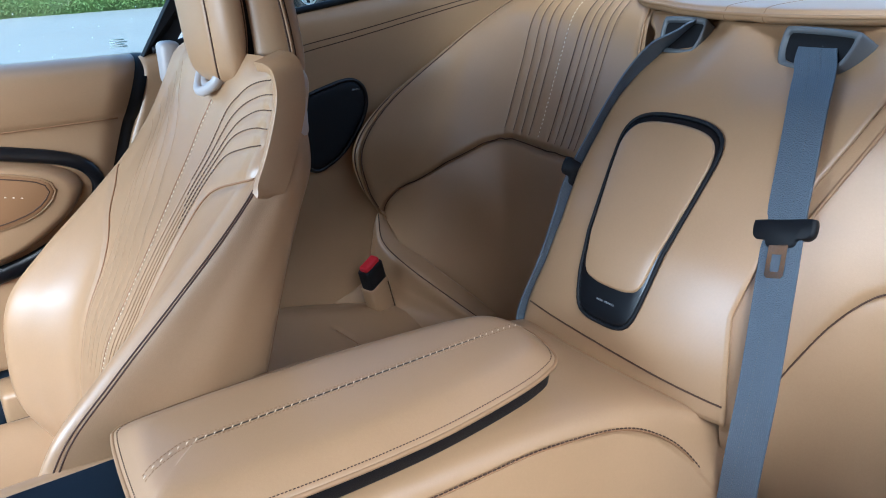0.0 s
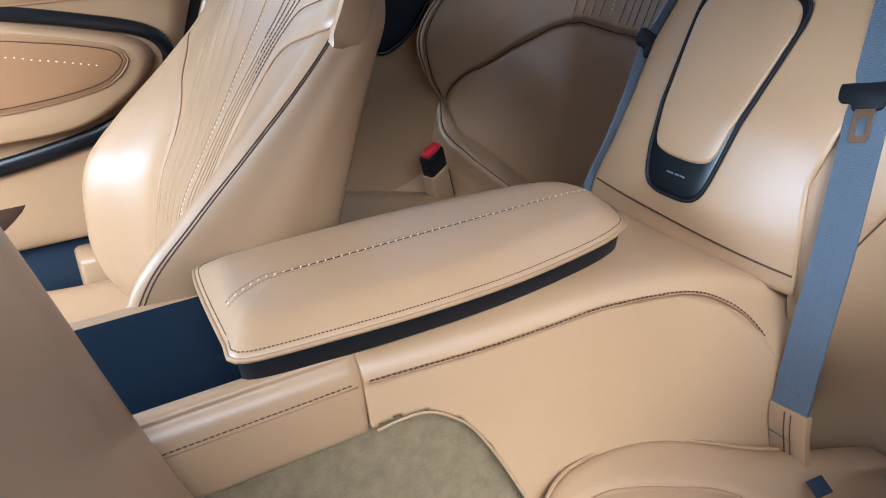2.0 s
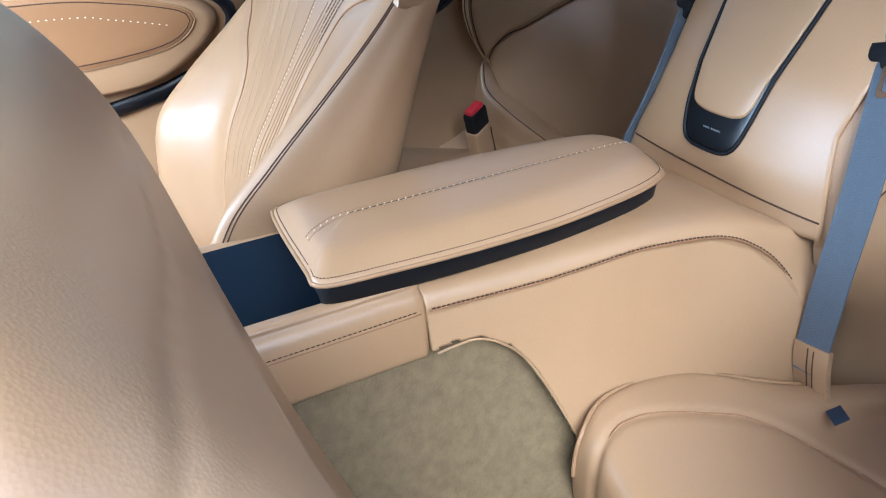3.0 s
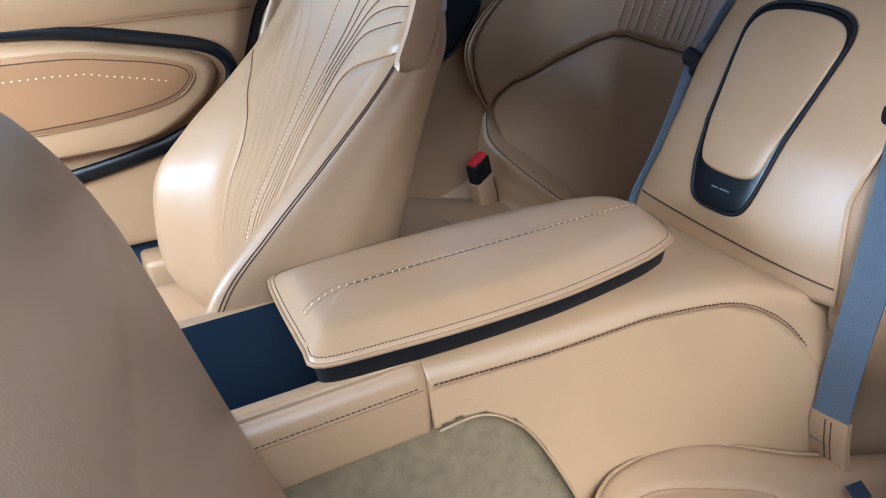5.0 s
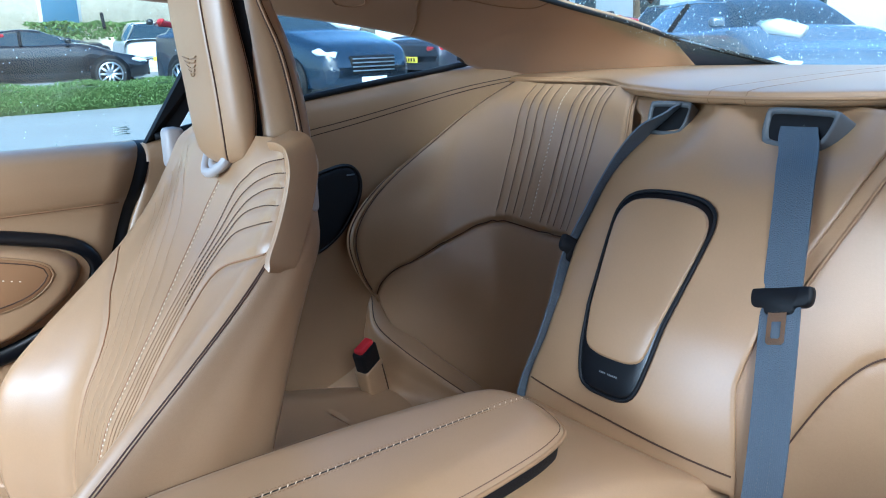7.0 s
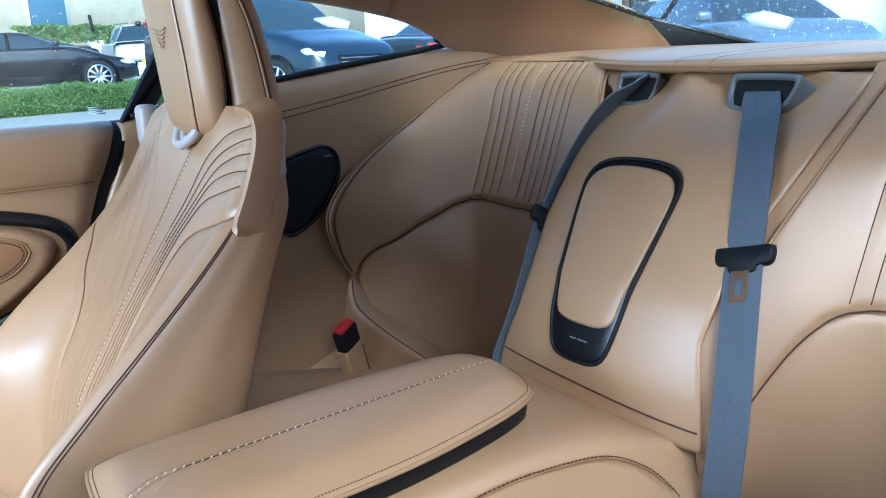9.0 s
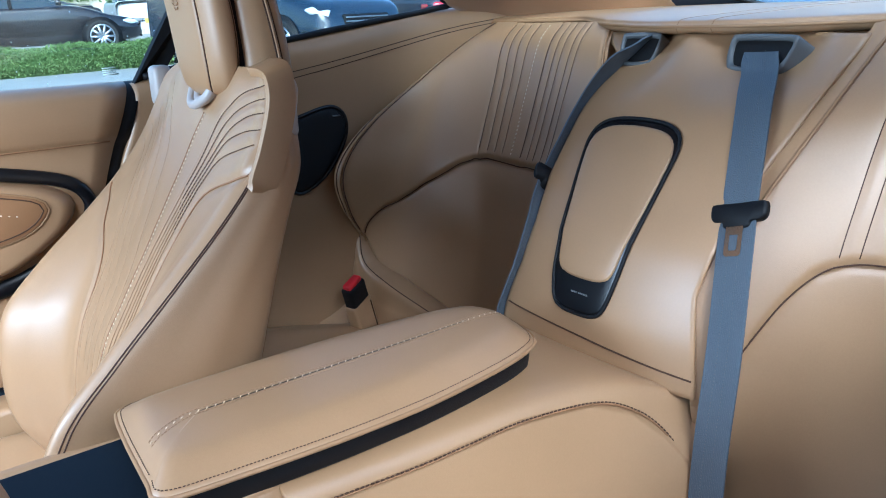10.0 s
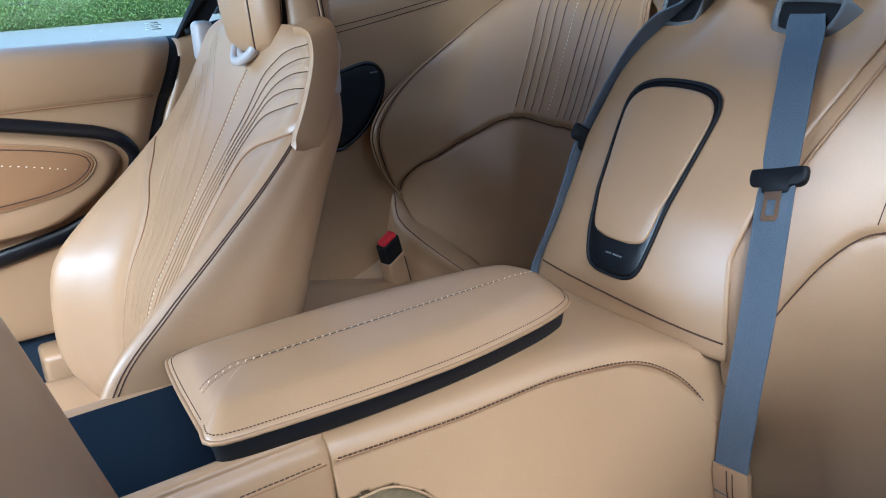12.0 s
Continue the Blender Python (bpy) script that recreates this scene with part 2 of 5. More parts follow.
def quarter_trim(name, sign, label):
    """The leather side wall beside a rear seat, rolled over at its top to the quarter window."""
    XF[0] = Matrix.Identity(4) if sign > 0 else MIRROR
    rows = []
    for z, y in ((0.18, 0.70), (0.40, 0.70), (0.60, 0.69), (0.78, 0.685), (0.88, 0.678), (0.93, 0.676), (0.952, 0.69), (0.95, 0.72), (0.93, 0.76)):
        tall = (z - 0.18) / 0.79
        rows.append([(x + (0.0 if x > 0.25 else -0.357 * min(0.2, max(0.0, 0.907 - z))), y - 0.03 * smooth(0.6, 1.15, x), z + tall * (0.052 * smooth(0.4, 1.0, x) - 0.055 * smooth(0.5, 0.2, x))) for x in (0.23, 0.3, 0.45, 0.6, 0.75, 0.9, 1.05, 1.25)])
    p = Patch(rows)
    wall = part(name, p.sheet(60, 60), leather, thick=0.012)
    tagged(wall, label, "wall", kind="structure")
    for o in (0.0, 0.022):
        part("seam", tube(p.on(spline([(0.1, 0.46 + o), (0.36, 0.503 + o), (0.55, 0.53 + o), (0.77, 0.578 + o), (0.86, 0.61 + o)], 80), 0.0004), 0.0009, 5), thread, wall)
    XF[0] = Matrix.Identity(4)
    return wall


wall_far = quarter_trim("wall_far", 1, "tan leather side trim with twin dark stitching below the quarter window")
quarter_trim("wall_near", -1, "tan leather side trim beside the nearer rear seat")

# parcel shelf
def shelf_edge(y):
    return 0.80 + 0.075 * smooth(0.03, 0.24, abs(y)) + 0.12 * smooth(0.2, 0.42, abs(y))


shelf_rows = []
for d, z in ((0.05, 0.95), (0.012, 0.952), (0.0, 0.958), (0.003, 0.966), (0.02, 0.972), (0.12, 0.976), (0.3, 0.981), (0.62, 0.985)):
    shelf_rows.append([(shelf_edge(y) * (1 - d / 0.62) + d / 0.62 * 1.42, y, z + 0.006 * smooth(0.1, 0.4, abs(y)) * (1 - d)) for y in np.linspace(-0.72, 0.72, 25)])
shelf_patch = Patch(shelf_rows, flip=False)
shelf = part("parcel_shelf", shelf_patch.sheet(121, 50, lambda u, v, p: -0.004 * np.exp(-(((np.abs(p[:, 1] - 0.0)) - 0.028) / 0.003) ** 2)), leather, thick=-0.01)
tagged(shelf, "tan leather parcel shelf with a piped front lip and two seams", "shelf", kind="structure")
for y in (-0.028, 0.028):
    u = (y + 0.72) / 1.44
    part("seam", tube(shelf_patch.on(spline([(u, 0.2), (u, 0.5), (u, 1.0)], 40), 0.0002), 0.0012, 5), thread_tan, shelf)
part("piping", tube(shelf_patch.on(spline([(0.0, 0.36), (0.5, 0.36), (1.0, 0.36)], 120), 0.0008), 0.0028, 8), piping_tan, shelf)

# roof lining and pillars
roof_rows = [
    [(-0.62, 0.55, 1.12), (-0.3, 0.57, 1.14), (0.1, 0.58, 1.125), (0.47, 0.585, 1.093), (0.72, 0.605, 1.058), (0.85, 0.64, 1.02), (0.90, 0.66, 1.0), (1.05, 0.66, 0.968), (1.39, 0.45, 0.968)],
    [(-0.5, 0.48, 1.165), (-0.3, 0.50, 1.18), (0.1, 0.51, 1.17), (0.45, 0.52, 1.14), (0.72, 0.54, 1.10), (0.86, 0.57, 1.065), (0.95, 0.56, 1.06), (1.12, 0.54, 1.03), (1.335, 0.452, 1.01)],
    [(-0.3, 0.30, 1.215), (-0.2, 0.32, 1.22), (0.1, 0.33, 1.22), (0.45, 0.38, 1.19), (0.72, 0.43, 1.15), (0.955, 0.45, 1.109), (1.115, 0.45, 1.081), (1.20, 0.45, 1.064), (1.275, 0.45, 1.046)],
]
for sign in (1, -1):
    XF[0] = Matrix.Identity(4) if sign > 0 else MIRROR
    rail = part("ceiling_side", Patch(roof_rows).sheet(80, 24), suede, thick=0.012)
    part("pillar_trim", (np.array([(1.272, 0.447, 1.047), (1.392, 0.447, 0.966), (1.46, 0.25, 0.97)]), [(0, 1, 2)]), blue_grey, rail, "slate-grey rear pillar trim", thick=0.004, flat=True)
    part("window_seal", tube(spline([(0.72, 0.425, 1.148), (0.955, 0.445, 1.108), (1.115, 0.445, 1.08), (1.275, 0.445, 1.047), (1.36, 0.36, 1.012), (1.46, 0.25, 0.972)], 60), 0.005, 8), black_matt, rail)
    lining = Patch(roof_rows)
    for q in ([(0.462, 0.98), (0.471, 0.61), (0.486, 0.30), (0.491, 0.01)], [(0.505, 0.70), (0.519, 0.754), (0.562, 0.80), (0.60, 0.88), (0.603, 0.985)], [(0.404, 0.30), (0.415, 0.30), (0.426, 0.37), (0.424, 0.48), (0.41, 0.52), (0.40, 0.40), (0.404, 0.30)]):
        part("lining_seam", tube(lining.on(spline(q, 60), 0.0002), 0.0013, 6), groove, rail)
    tagged(rail, "tan headlining curving down into the rear pillar", "ceiling", kind="structure")
XF[0] = Matrix.Identity(4)
mid_roof = [[(x, y * k, z + 0.02 * (1 - k * k)) for x, y, z in roof_rows[2][:5]] for k in (1, 0.5, 0, -0.5, -1)]
ceiling = part("ceiling", Patch(mid_roof).sheet(40, 24), suede, thick=0.012)
tagged(ceiling, "tan headlining over the cabin", "ceiling", kind="structure")


# ---- centre panel between the rear seats ----
def panel_x(y, z):
    c = np.interp(z, [0.54, 0.60, 0.65, 0.70, 0.74, 0.78, 0.82, 0.85, 0.88, 0.92, 0.95], [0.563, 0.572, 0.587, 0.607, 0.631, 0.655, 0.680, 0.70, 0.724, 0.768, 0.805])
    return c + 0.012 * (np.abs(y) / 0.175) ** 3


zs = np.linspace(0.54, 0.952, 70)
ksm = np.array([1, 4, 6, 4, 1]) / 16.0
centre = thing("speaker_console", (0.6, 0, 0.54), "tan leather panel between the rear seats with a black-framed speaker", "panel")


NEAR_Z, NEAR_Y = [0.5, 0.56, 0.61, 0.66, 0.72, 0.785, 0.85, 0.9, 0.94, 0.97], [0.185, 0.18, 0.171, 0.160, 0.166, 0.180, 0.201, 0.212, 0.221, 0.228]


FAR_Z, FAR_Y = [0.5, 0.572, 0.64, 0.70, 0.76, 0.815, 0.876, 0.91, 0.935, 0.96], [0.155, 0.145, 0.124, 0.118, 0.126, 0.120, 0.116, 0.15, 0.205, 0.225]


def centre_skin(k, z):
    far = np.interp(z, FAR_Z, FAR_Y)
    near = np.interp(z, NEAR_Z, NEAR_Y) + 0.004
    y = np.where(k > 0, k * far, k * near)
    x = sum(w * panel_x(y, z + o) for w, o in zip(ksm, (-0.024, -0.012, 0, 0.012, 0.024)))
    dent = 0.0
    for s in (-1, 1):
        dent = dent + 0.05 * np.exp(-(((y - s * 0.105) / 0.076) ** 4) - ((z - 0.955) / 0.062) ** 2)
    return x + dent + 0.06 * smooth(0.125, 0.2, y) * smooth(0.88, 0.92, z), y, z


part("panel_skin", grid_sheet((np.linspace(-1, 1, 60), zs), centre_skin), leather, centre, thick=-0.008)
UPN = np.array([-0.9, 0, 0.43])


def on_panel(loop, lift):
    l = np.asarray(loop, float)
    return np.stack([panel_x(l[:, 0], l[:, 1]), l[:, 0], l[:, 1]], 1) + lift * UPN


def both_sides(half):
    return half + [(-y, z) for y, z in half[::-1] if abs(y) > 1e-6]


bezel_loop = np.array([0.96, 1.0]) * spline(both_sides([(0.0, 0.599), (0.028, 0.601), (0.045, 0.612), (0.055, 0.645), (0.0615, 0.69), (0.069, 0.74), (0.0755, 0.785), (0.078, 0.815), (0.069, 0.833), (0.044, 0.843), (0.0, 0.846)]), 90, True)
inner_loop = spline(both_sides([(0.0, 0.644), (0.028, 0.646), (0.046, 0.656), (0.054, 0.69), (0.062, 0.735), (0.069, 0.78), (0.071, 0.808), (0.062, 0.826), (0.04, 0.835), (0.0, 0.838)]), 90, True)


def cushioned(loop, base, top, inset, rings=5, lift=on_panel, dome=0.0):
    """A slab laid on a curved face with rounded shoulders, closed by shrinking rings."""
    l = np.asarray(loop, float)
    c = l.mean(0)
    far = np.linalg.norm(c - l, axis=1, keepdims=True)
    out = [lift(l, base)]
    for k in range(1, rings + 1):
        a = k / rings * math.pi / 2
        out.append(lift(l + (c - l) / far * inset * (1 - math.cos(a)), base + (top - base) * math.sin(a)))
    shrunk = l + (c - l) / far * inset
    for s in (0.8, 0.6, 0.4, 0.2, 0.02):
        out.append(lift(c + (shrunk - c) * s, top + dome * (1 - s * s)))
    n = len(l)
    f = []
    for k in range(len(out) - 1):
        for i in range(n):
            j = (i + 1) % n
            f.append((k * n + i, k * n + j, (k + 1) * n + j, (k + 1) * n + i))
    f.append(tuple((len(out) - 1) * n + i for i in range(n)))
    return np.vstack(out), f


bezel = part("speaker_frame", cushioned(bezel_loop, -0.004, 0.003, 0.006), black, centre, "gloss black speaker frame")
part("frame_lip", tube(on_panel(bezel_loop, 0.002), 0.0026, 8, True), black_matt, bezel)
part("speaker_cover", cushioned(inner_loop, 0.0, 0.0055, 0.004), leather, centre, "tan leather speaker cover")

base_line = np.array([(y, 0.570 + 0.05 * (y + 0.02)) for y in np.linspace(-0.18, 0.138, 60)])
part("base_seam", tube(on_panel(base_line, 0.0006), 0.0012, 6), thread, centre)

# ---- rear seats ----
BACK = [
    [(0.70, 0.13, 0.30), (0.74, 0.37, 0.30), (0.75, 0.48, 0.30), (0.72, 0.56, 0.30), (0.69, 0.62, 0.30)],
    [(0.70, 0.13, 0.40), (0.75, 0.386, 0.40), (0.752, 0.492, 0.40), (0.721, 0.575, 0.41), (0.68, 0.64, 0.42)],
    [(0.70, 0.13, 0.51), (0.76, 0.386, 0.51), (0.763, 0.492, 0.515), (0.721, 0.61, 0.528), (0.651, 0.68, 0.54)],
    [(0.71, 0.13, 0.595), (0.771, 0.386, 0.595), (0.768, 0.492, 0.599), (0.722, 0.625, 0.61), (0.60, 0.67, 0.62)],
    [(0.734, 0.13, 0.68), (0.787, 0.386, 0.68), (0.789, 0.503, 0.683), (0.735, 0.622, 0.692), (0.588, 0.665, 0.70)],
    [(0.782, 0.142, 0.764), (0.819, 0.386, 0.764), (0.82, 0.513, 0.767), (0.776, 0.622, 0.774), (0.655, 0.66, 0.78)],
    [(0.826, 0.18, 0.854), (0.849, 0.364, 0.854), (0.854, 0.492, 0.855), (0.83, 0.60, 0.857), (0.785, 0.645, 0.86)],
    [(0.862, 0.205, 0.929), (0.877, 0.341, 0.929), (0.88, 0.461, 0.929), (0.885, 0.556, 0.929), (0.90, 0.615, 0.93)],
    [(0.897, 0.22, 0.964), (0.912, 0.341, 0.964), (0.915, 0.44, 0.964), (0.925, 0.506, 0.965), (0.95, 0.58, 0.965)],
]
BACK_NEAR = []
for row in BACK:
    z = row[0][2]
    if z >= 0.5:
        w = float(np.interp(z, NEAR_Z, NEAR_Y))
        edge_x = float(panel_x(w, z)) + 0.003
        row = [(edge_x, w, z), (row[1][0] - 0.012, row[1][1], z)] + row[2:]
    else:
        row = [(0.632, 0.188, z), (row[1][0] - 0.03, row[1][1], z)] + row[2:]
    BACK_NEAR.append(row)
PLEATS = (0.274, 0.291, 0.313, 0.331, 0.41, 0.434, 0.457, 0.482)  # places across the car


TOP_FAR = ([0.15, 0.238, 0.302, 0.373, 0.454, 0.492, 0.528, 0.592, 0.647, 0.68, 0.75], [0.717, 0.723, 0.72, 0.718, 0.72, 0.714, 0.70, 0.657, 0.611, 0.545, 0.46])
TOP_NEAR = ([0.19, 0.2, 0.217, 0.222, 0.235, 0.245, 0.258, 0.284, 0.311, 0.42, 0.50, 0.592, 0.647, 0.68], [0.53, 0.555, 0.596, 0.614, 0.649, 0.670, 0.690, 0.703, 0.702, 0.69, 0.68, 0.64, 0.60, 0.54])


def rear_seat(tops):
    def panel_top(y):
        return np.interp(y, *tops)

    label = "tan leather rear bucket seat with pleated piped backrest"
    seat = thing("bucket_seat", (0.5, 0.42, 0.2), label, "car seat", "rear seats")
    back = Patch(BACK if tops is TOP_FAR else BACK_NEAR, flip=True)
    step = 0.006 if tops is TOP_FAR else 0.004

    def relief(u, v, p):
        over = p[:, 2] - panel_top(p[:, 1])
        r = step * smooth(-0.004, 0.012, over) - 0.5 * step * np.exp(-((over / 0.005) ** 2))
        band = smooth(0.0, 0.02, over)
        for k in PLEATS + (0.352,):
            r -= 0.0013 * band * np.exp(-(((p[:, 1] - k) / 0.0035) ** 2))
        return r - 0.006 * smooth(0.03, 0.0, u) - 0.01 * smooth(0.975, 1.0, u)

    def lifted(uv, extra):
        q = back.on(uv)
        return q + (relief(uv[:, 0], uv[:, 1], q) + extra)[:, None] * back.normal(uv[:, 0], uv[:, 1])

    def pleat_line(k, m):
        v = np.linspace(0.58 if tops is TOP_FAR else 0.545, 0.985, m)
        us = np.linspace(0.02, 0.75, 80)
        return np.array([(np.interp(k, back.at(us, np.full(80, w))[:, 1], us), w) for w in v])

    upper = part("backrest", back.sheet(230, 150, relief, lambda u, v, p: p[:, 2] > panel_top(p[:, 1]) - 0.003), leather, seat)
    part("lower_panel", back.sheet(150, 150, lambda u, v, p: relief(u, v, p) - 0.0015, lambda u, v, p: p[:, 2] < panel_top(p[:, 1]) + 0.016), leather, seat)
    line = []
    for u in np.linspace(0.01, 0.985, 120):
        vs = np.linspace(0.1, 0.9, 240)
        q = back.at(np.full(240, u), vs)
        over = q[:, 2] - panel_top(q[:, 1])
        k = int(np.argmax(over > 0))
        if k > 0:
            line.append((u, vs[k]))
    line = np.array(line)
    part("panel_seam", tube(spline(lifted(line, 0.0025)[::3], 150), 0.0011, 6), thread, upper)
    for k in PLEATS:
        part("pleat_seam", tube(lifted(pleat_line(k, 60), 0.0003), 0.0007, 5), thread, upper)
    part("pleat_seam", tube(lifted(pleat_line(0.352, 60), 0.0), 0.0013, 5), thread, upper)
    part("stitching", stitches(lifted(pleat_line(0.381, 120), 0.0006), 0.0035, 0.004, 0.0009), thread_pale, upper, "cream contrast stitching")
    part("piping", tube(lifted(spline([(0.985, 0.25), (0.985, 0.45), (0.985, 0.7), (0.985, 0.99)], 120), 0.003), 0.0032, 8), piping_tan, upper)
    inner = (0.012, 0.012, 0.012) if tops is TOP_FAR else (0.02, 0.02, 0.05)
    part("piping", tube(lifted(spline([(inner[0], 0.3), (inner[1], 0.6), (inner[2], 0.99)], 80), 0.0015), 0.0022, 8), piping_tan, upper)
    for u0 in (0.975, 0.9935):
        part("piping_seam", tube(lifted(spline([(u0, 0.3), (u0, 0.6), (u0, 0.99)], 120), 0.0012), 0.0011, 5), thread, upper)
    side = Patch([
        [(0.70, 0.69, 0.545), (0.695, 0.665, 0.492), (0.71, 0.605, 0.455), (0.745, 0.525, 0.41), (0.765, 0.44, 0.38)],
        [(0.645, 0.69, 0.548), (0.638, 0.665, 0.497), (0.652, 0.605, 0.462), (0.688, 0.525, 0.418), (0.71, 0.44, 0.39)],
        [(0.628, 0.695, 0.48), (0.628, 0.665, 0.435), (0.646, 0.605, 0.41), (0.68, 0.525, 0.386), (0.70, 0.44, 0.37)],
        [(0.60, 0.70, 0.40), (0.61, 0.66, 0.372), (0.632, 0.595, 0.36), (0.665, 0.51, 0.355), (0.685, 0.44, 0.352)],
        [(0.36, 0.71, 0.335), (0.44, 0.66, 0.335), (0.52, 0.58, 0.335), (0.60, 0.49, 0.335), (0.65, 0.44, 0.33)]], flip=True)
    part("side_bolster", side.sheet(50, 50), leather, seat, thick=0.01)
    part("seam", tube(side.on(spline([(0, 0.24), (0.5, 0.24), (1, 0.24)], 60), 0.0006), 0.001, 6), thread, upper)
    rows = []
    for x, z, f in ((0.25, 0.22, 0), (0.222, 0.33, 0.2), (0.232, 0.395, 0.6), (0.29, 0.412, 1), (0.40, 0.402, 1), (0.52, 0.375, 1), (0.66, 0.345, 1)):
        inner = np.interp(x, [0.22, 0.30, 0.40, 0.48, 0.56, 0.66], [0.175, 0.142, 0.15, 0.19, 0.23, 0.25])
        up = (0.03 if tops is TOP_FAR else 0.0) * f
        rows.append([(x + 0.012, inner + 0.0, z - 0.05 * f), (x + 0.004, inner + 0.012, z - 0.004), (x, inner + 0.05, z), (x - 0.012, 0.31, z - 0.022 * f), (x - 0.018, 0.42, z - 0.028 * f + 0.3 * up), (x - 0.01, 0.54, z - 0.015 * f + 0.7 * up), (x + 0.01, 0.62, z - 0.012 + up), (x + 0.03, 0.69, z - 0.03 + up)])
    cush = Patch(rows, flip=True)

    loop = spline([(0.22, 0.52), (0.19, 0.40), (0.188, 0.30), (0.205, 0.236), (0.25, 0.208), (0.30, 0.204), (0.397, 0.237), (0.466, 0.291), (0.5, 0.372), (0.505, 0.47), (0.47, 0.56)], 81)

    def dish(u, v, p):
        d = np.full(len(p), 1.0)
        for a, c in zip(loop[:-2:2], loop[2::2]):
            k = np.clip(((p[:, :2] - a) @ (c - a)) / ((c - a) @ (c - a)), 0, 1)
            d = np.minimum(d, ((p[:, :2] - a - k[:, None] * (c - a)) ** 2).sum(1))
        return -0.004 * np.exp(-d / 0.006**2)

    pad = part("cushion", cush.sheet(150, 150, dish), leather, seat, thick=0.03)
    us, vs = [g.ravel() for g in np.meshgrid(np.linspace(0.02, 0.98, 160), np.linspace(0.02, 0.98, 160))]
    cp = cush.at(us, vs)
    spots = [int(np.argmin(((cp[:, :2] - q) ** 2).sum(1))) for q in loop[::4]]
    part("seam", tube(spline(cush.on(np.c_[us[spots], vs[spots]], -0.003), 120), 0.0011, 5), groove, pad)
    part("piping", tube(cush.on(spline([(0.15, 0.2), (0.145, 0.38), (0.145, 0.6), (0.145, 0.86)], 90), 0.002), 0.0026, 8), piping_tan, pad)
    return seat


rear_seat(TOP_FAR)
XF[0] = MIRROR
rear_seat(TOP_NEAR)
XF[0] = Matrix.Identity(4)

# ---- tunnel and console ----
tunnel = thing("rear_tunnel", (0.35, 0, 0.2), "tan leather tunnel between the rear seats with a stitched side inset", "console")
trows = []
for x, w, z in ((0.096, 0.090, 0.584), (0.2, 0.100, 0.582), (0.3, 0.111, 0.584), (0.4, 0.124, 0.585), (0.48, 0.138, 0.578), (0.54, 0.152, 0.565), (0.585, 0.168, 0.549), (0.63, 0.185, 0.535)):
    h = [(w + 0.1, 0.24), (w + 0.07, 0.34), (w + 0.03 + 0.02 * smooth(0.4, 0.6, x), 0.45), (w + 0.006 + 0.006 * smooth(0.4, 0.6, x), z - 0.045), (w - 0.006, z - 0.014), (w - 0.026, z - 0.0035), (w * 0.5, z)]
    bow = lambda y: -0.03 * (1 - (y / 0.19) ** 2) * smooth(0.5, 0.63, x)
    trows.append([(x + bow(y), -y, zz) for y, zz in h] + [(x + bow(0), 0, z + 0.001)] + [(x + bow(y), y, zz) for y, zz in h[::-1]])
tun = Patch(trows, flip=True)


def arch_z(x):
    return np.interp(x, [0.0, 0.095, 0.105, 0.12, 0.156, 0.19, 0.213, 0.235, 0.27], [0.509, 0.510, 0.512, 0.5145, 0.511, 0.49, 0.456, 0.405, 0.3])


def inset(u, v, p):
    x, y, z = p.T
    top = np.interp(x, [0.09, 0.225, 0.292, 0.363, 0.459, 0.511, 0.543, 0.568, 0.60], [0.556, 0.556, 0.56, 0.565, 0.558, 0.536, 0.503, 0.452, 0.37])
    return -0.003 * smooth(-0.003, 0.006, top - z)


top_skin = part("tunnel_skin", tun.sheet(420, 300, inset, lambda u, v, p: (p[:, 2] > arch_z(p[:, 0])) & ~((p[:, 0] > 0.592) & (p[:, 1] < -0.188))), leather, tunnel, thick=0.006)
seam_line = spline([(0.1, -0.093, 0.557), (0.225, -0.1065, 0.557), (0.292, -0.114, 0.561), (0.363, -0.123, 0.566), (0.459, -0.138, 0.559), (0.511, -0.153, 0.537), (0.543, -0.172, 0.505), (0.568, -0.197, 0.454)], 160)
part("stitching", stitches(seam_line + np.array([0, -0.0010, 0.003]), 0.0045, 0.0010, 0.0009), thread, tunnel, "dark brown saddle stitching")
part("seam", tube(seam_line, 0.0011, 6), groove, tunnel)
us, vs = [g.ravel() for g in np.meshgrid(np.linspace(0.0, 0.45, 160), np.linspace(0.0, 0.3, 160))]
side_pts = tun.at(us, vs)
edge = []
for x in np.linspace(0.1, 0.245, 7):
    near = np.argmin((side_pts[:, 0] - x) ** 2 + (side_pts[:, 2] - arch_z(x)) ** 2)
    edge.append(side_pts[near])
part("edge_fold", tube(spline(edge, 90), 0.0014, 8), leather, tunnel)

crows = []
for x in (-0.75, -0.3, 0.0, 0.1, 0.2, 0.32):
    w = np.interp(x, [-0.3, 0.1, 0.2, 0.32], [0.082, 0.083, 0.088, 0.097])
    crows.append([(x, -w, 0.56), (x, -w - 0.002, 0.50), (x, -w - 0.022, 0.42), (x, -w - 0.06, 0.33), (x, -w - 0.12, 0.25), (x, -w - 0.25, 0.205), (x, -0.7, 0.2)])
carpet = part("tunnel_carpet", Patch(crows).sheet(90, 90), carpet_mat, thick=0.01)
tagged(carpet, "beige cut-pile carpet running up the tunnel side", "carpet", kind="structure")

console = thing("centre_console", (-0.2, 0, 0.2), "tan leather centre console with an open navy-lined bin", "console")


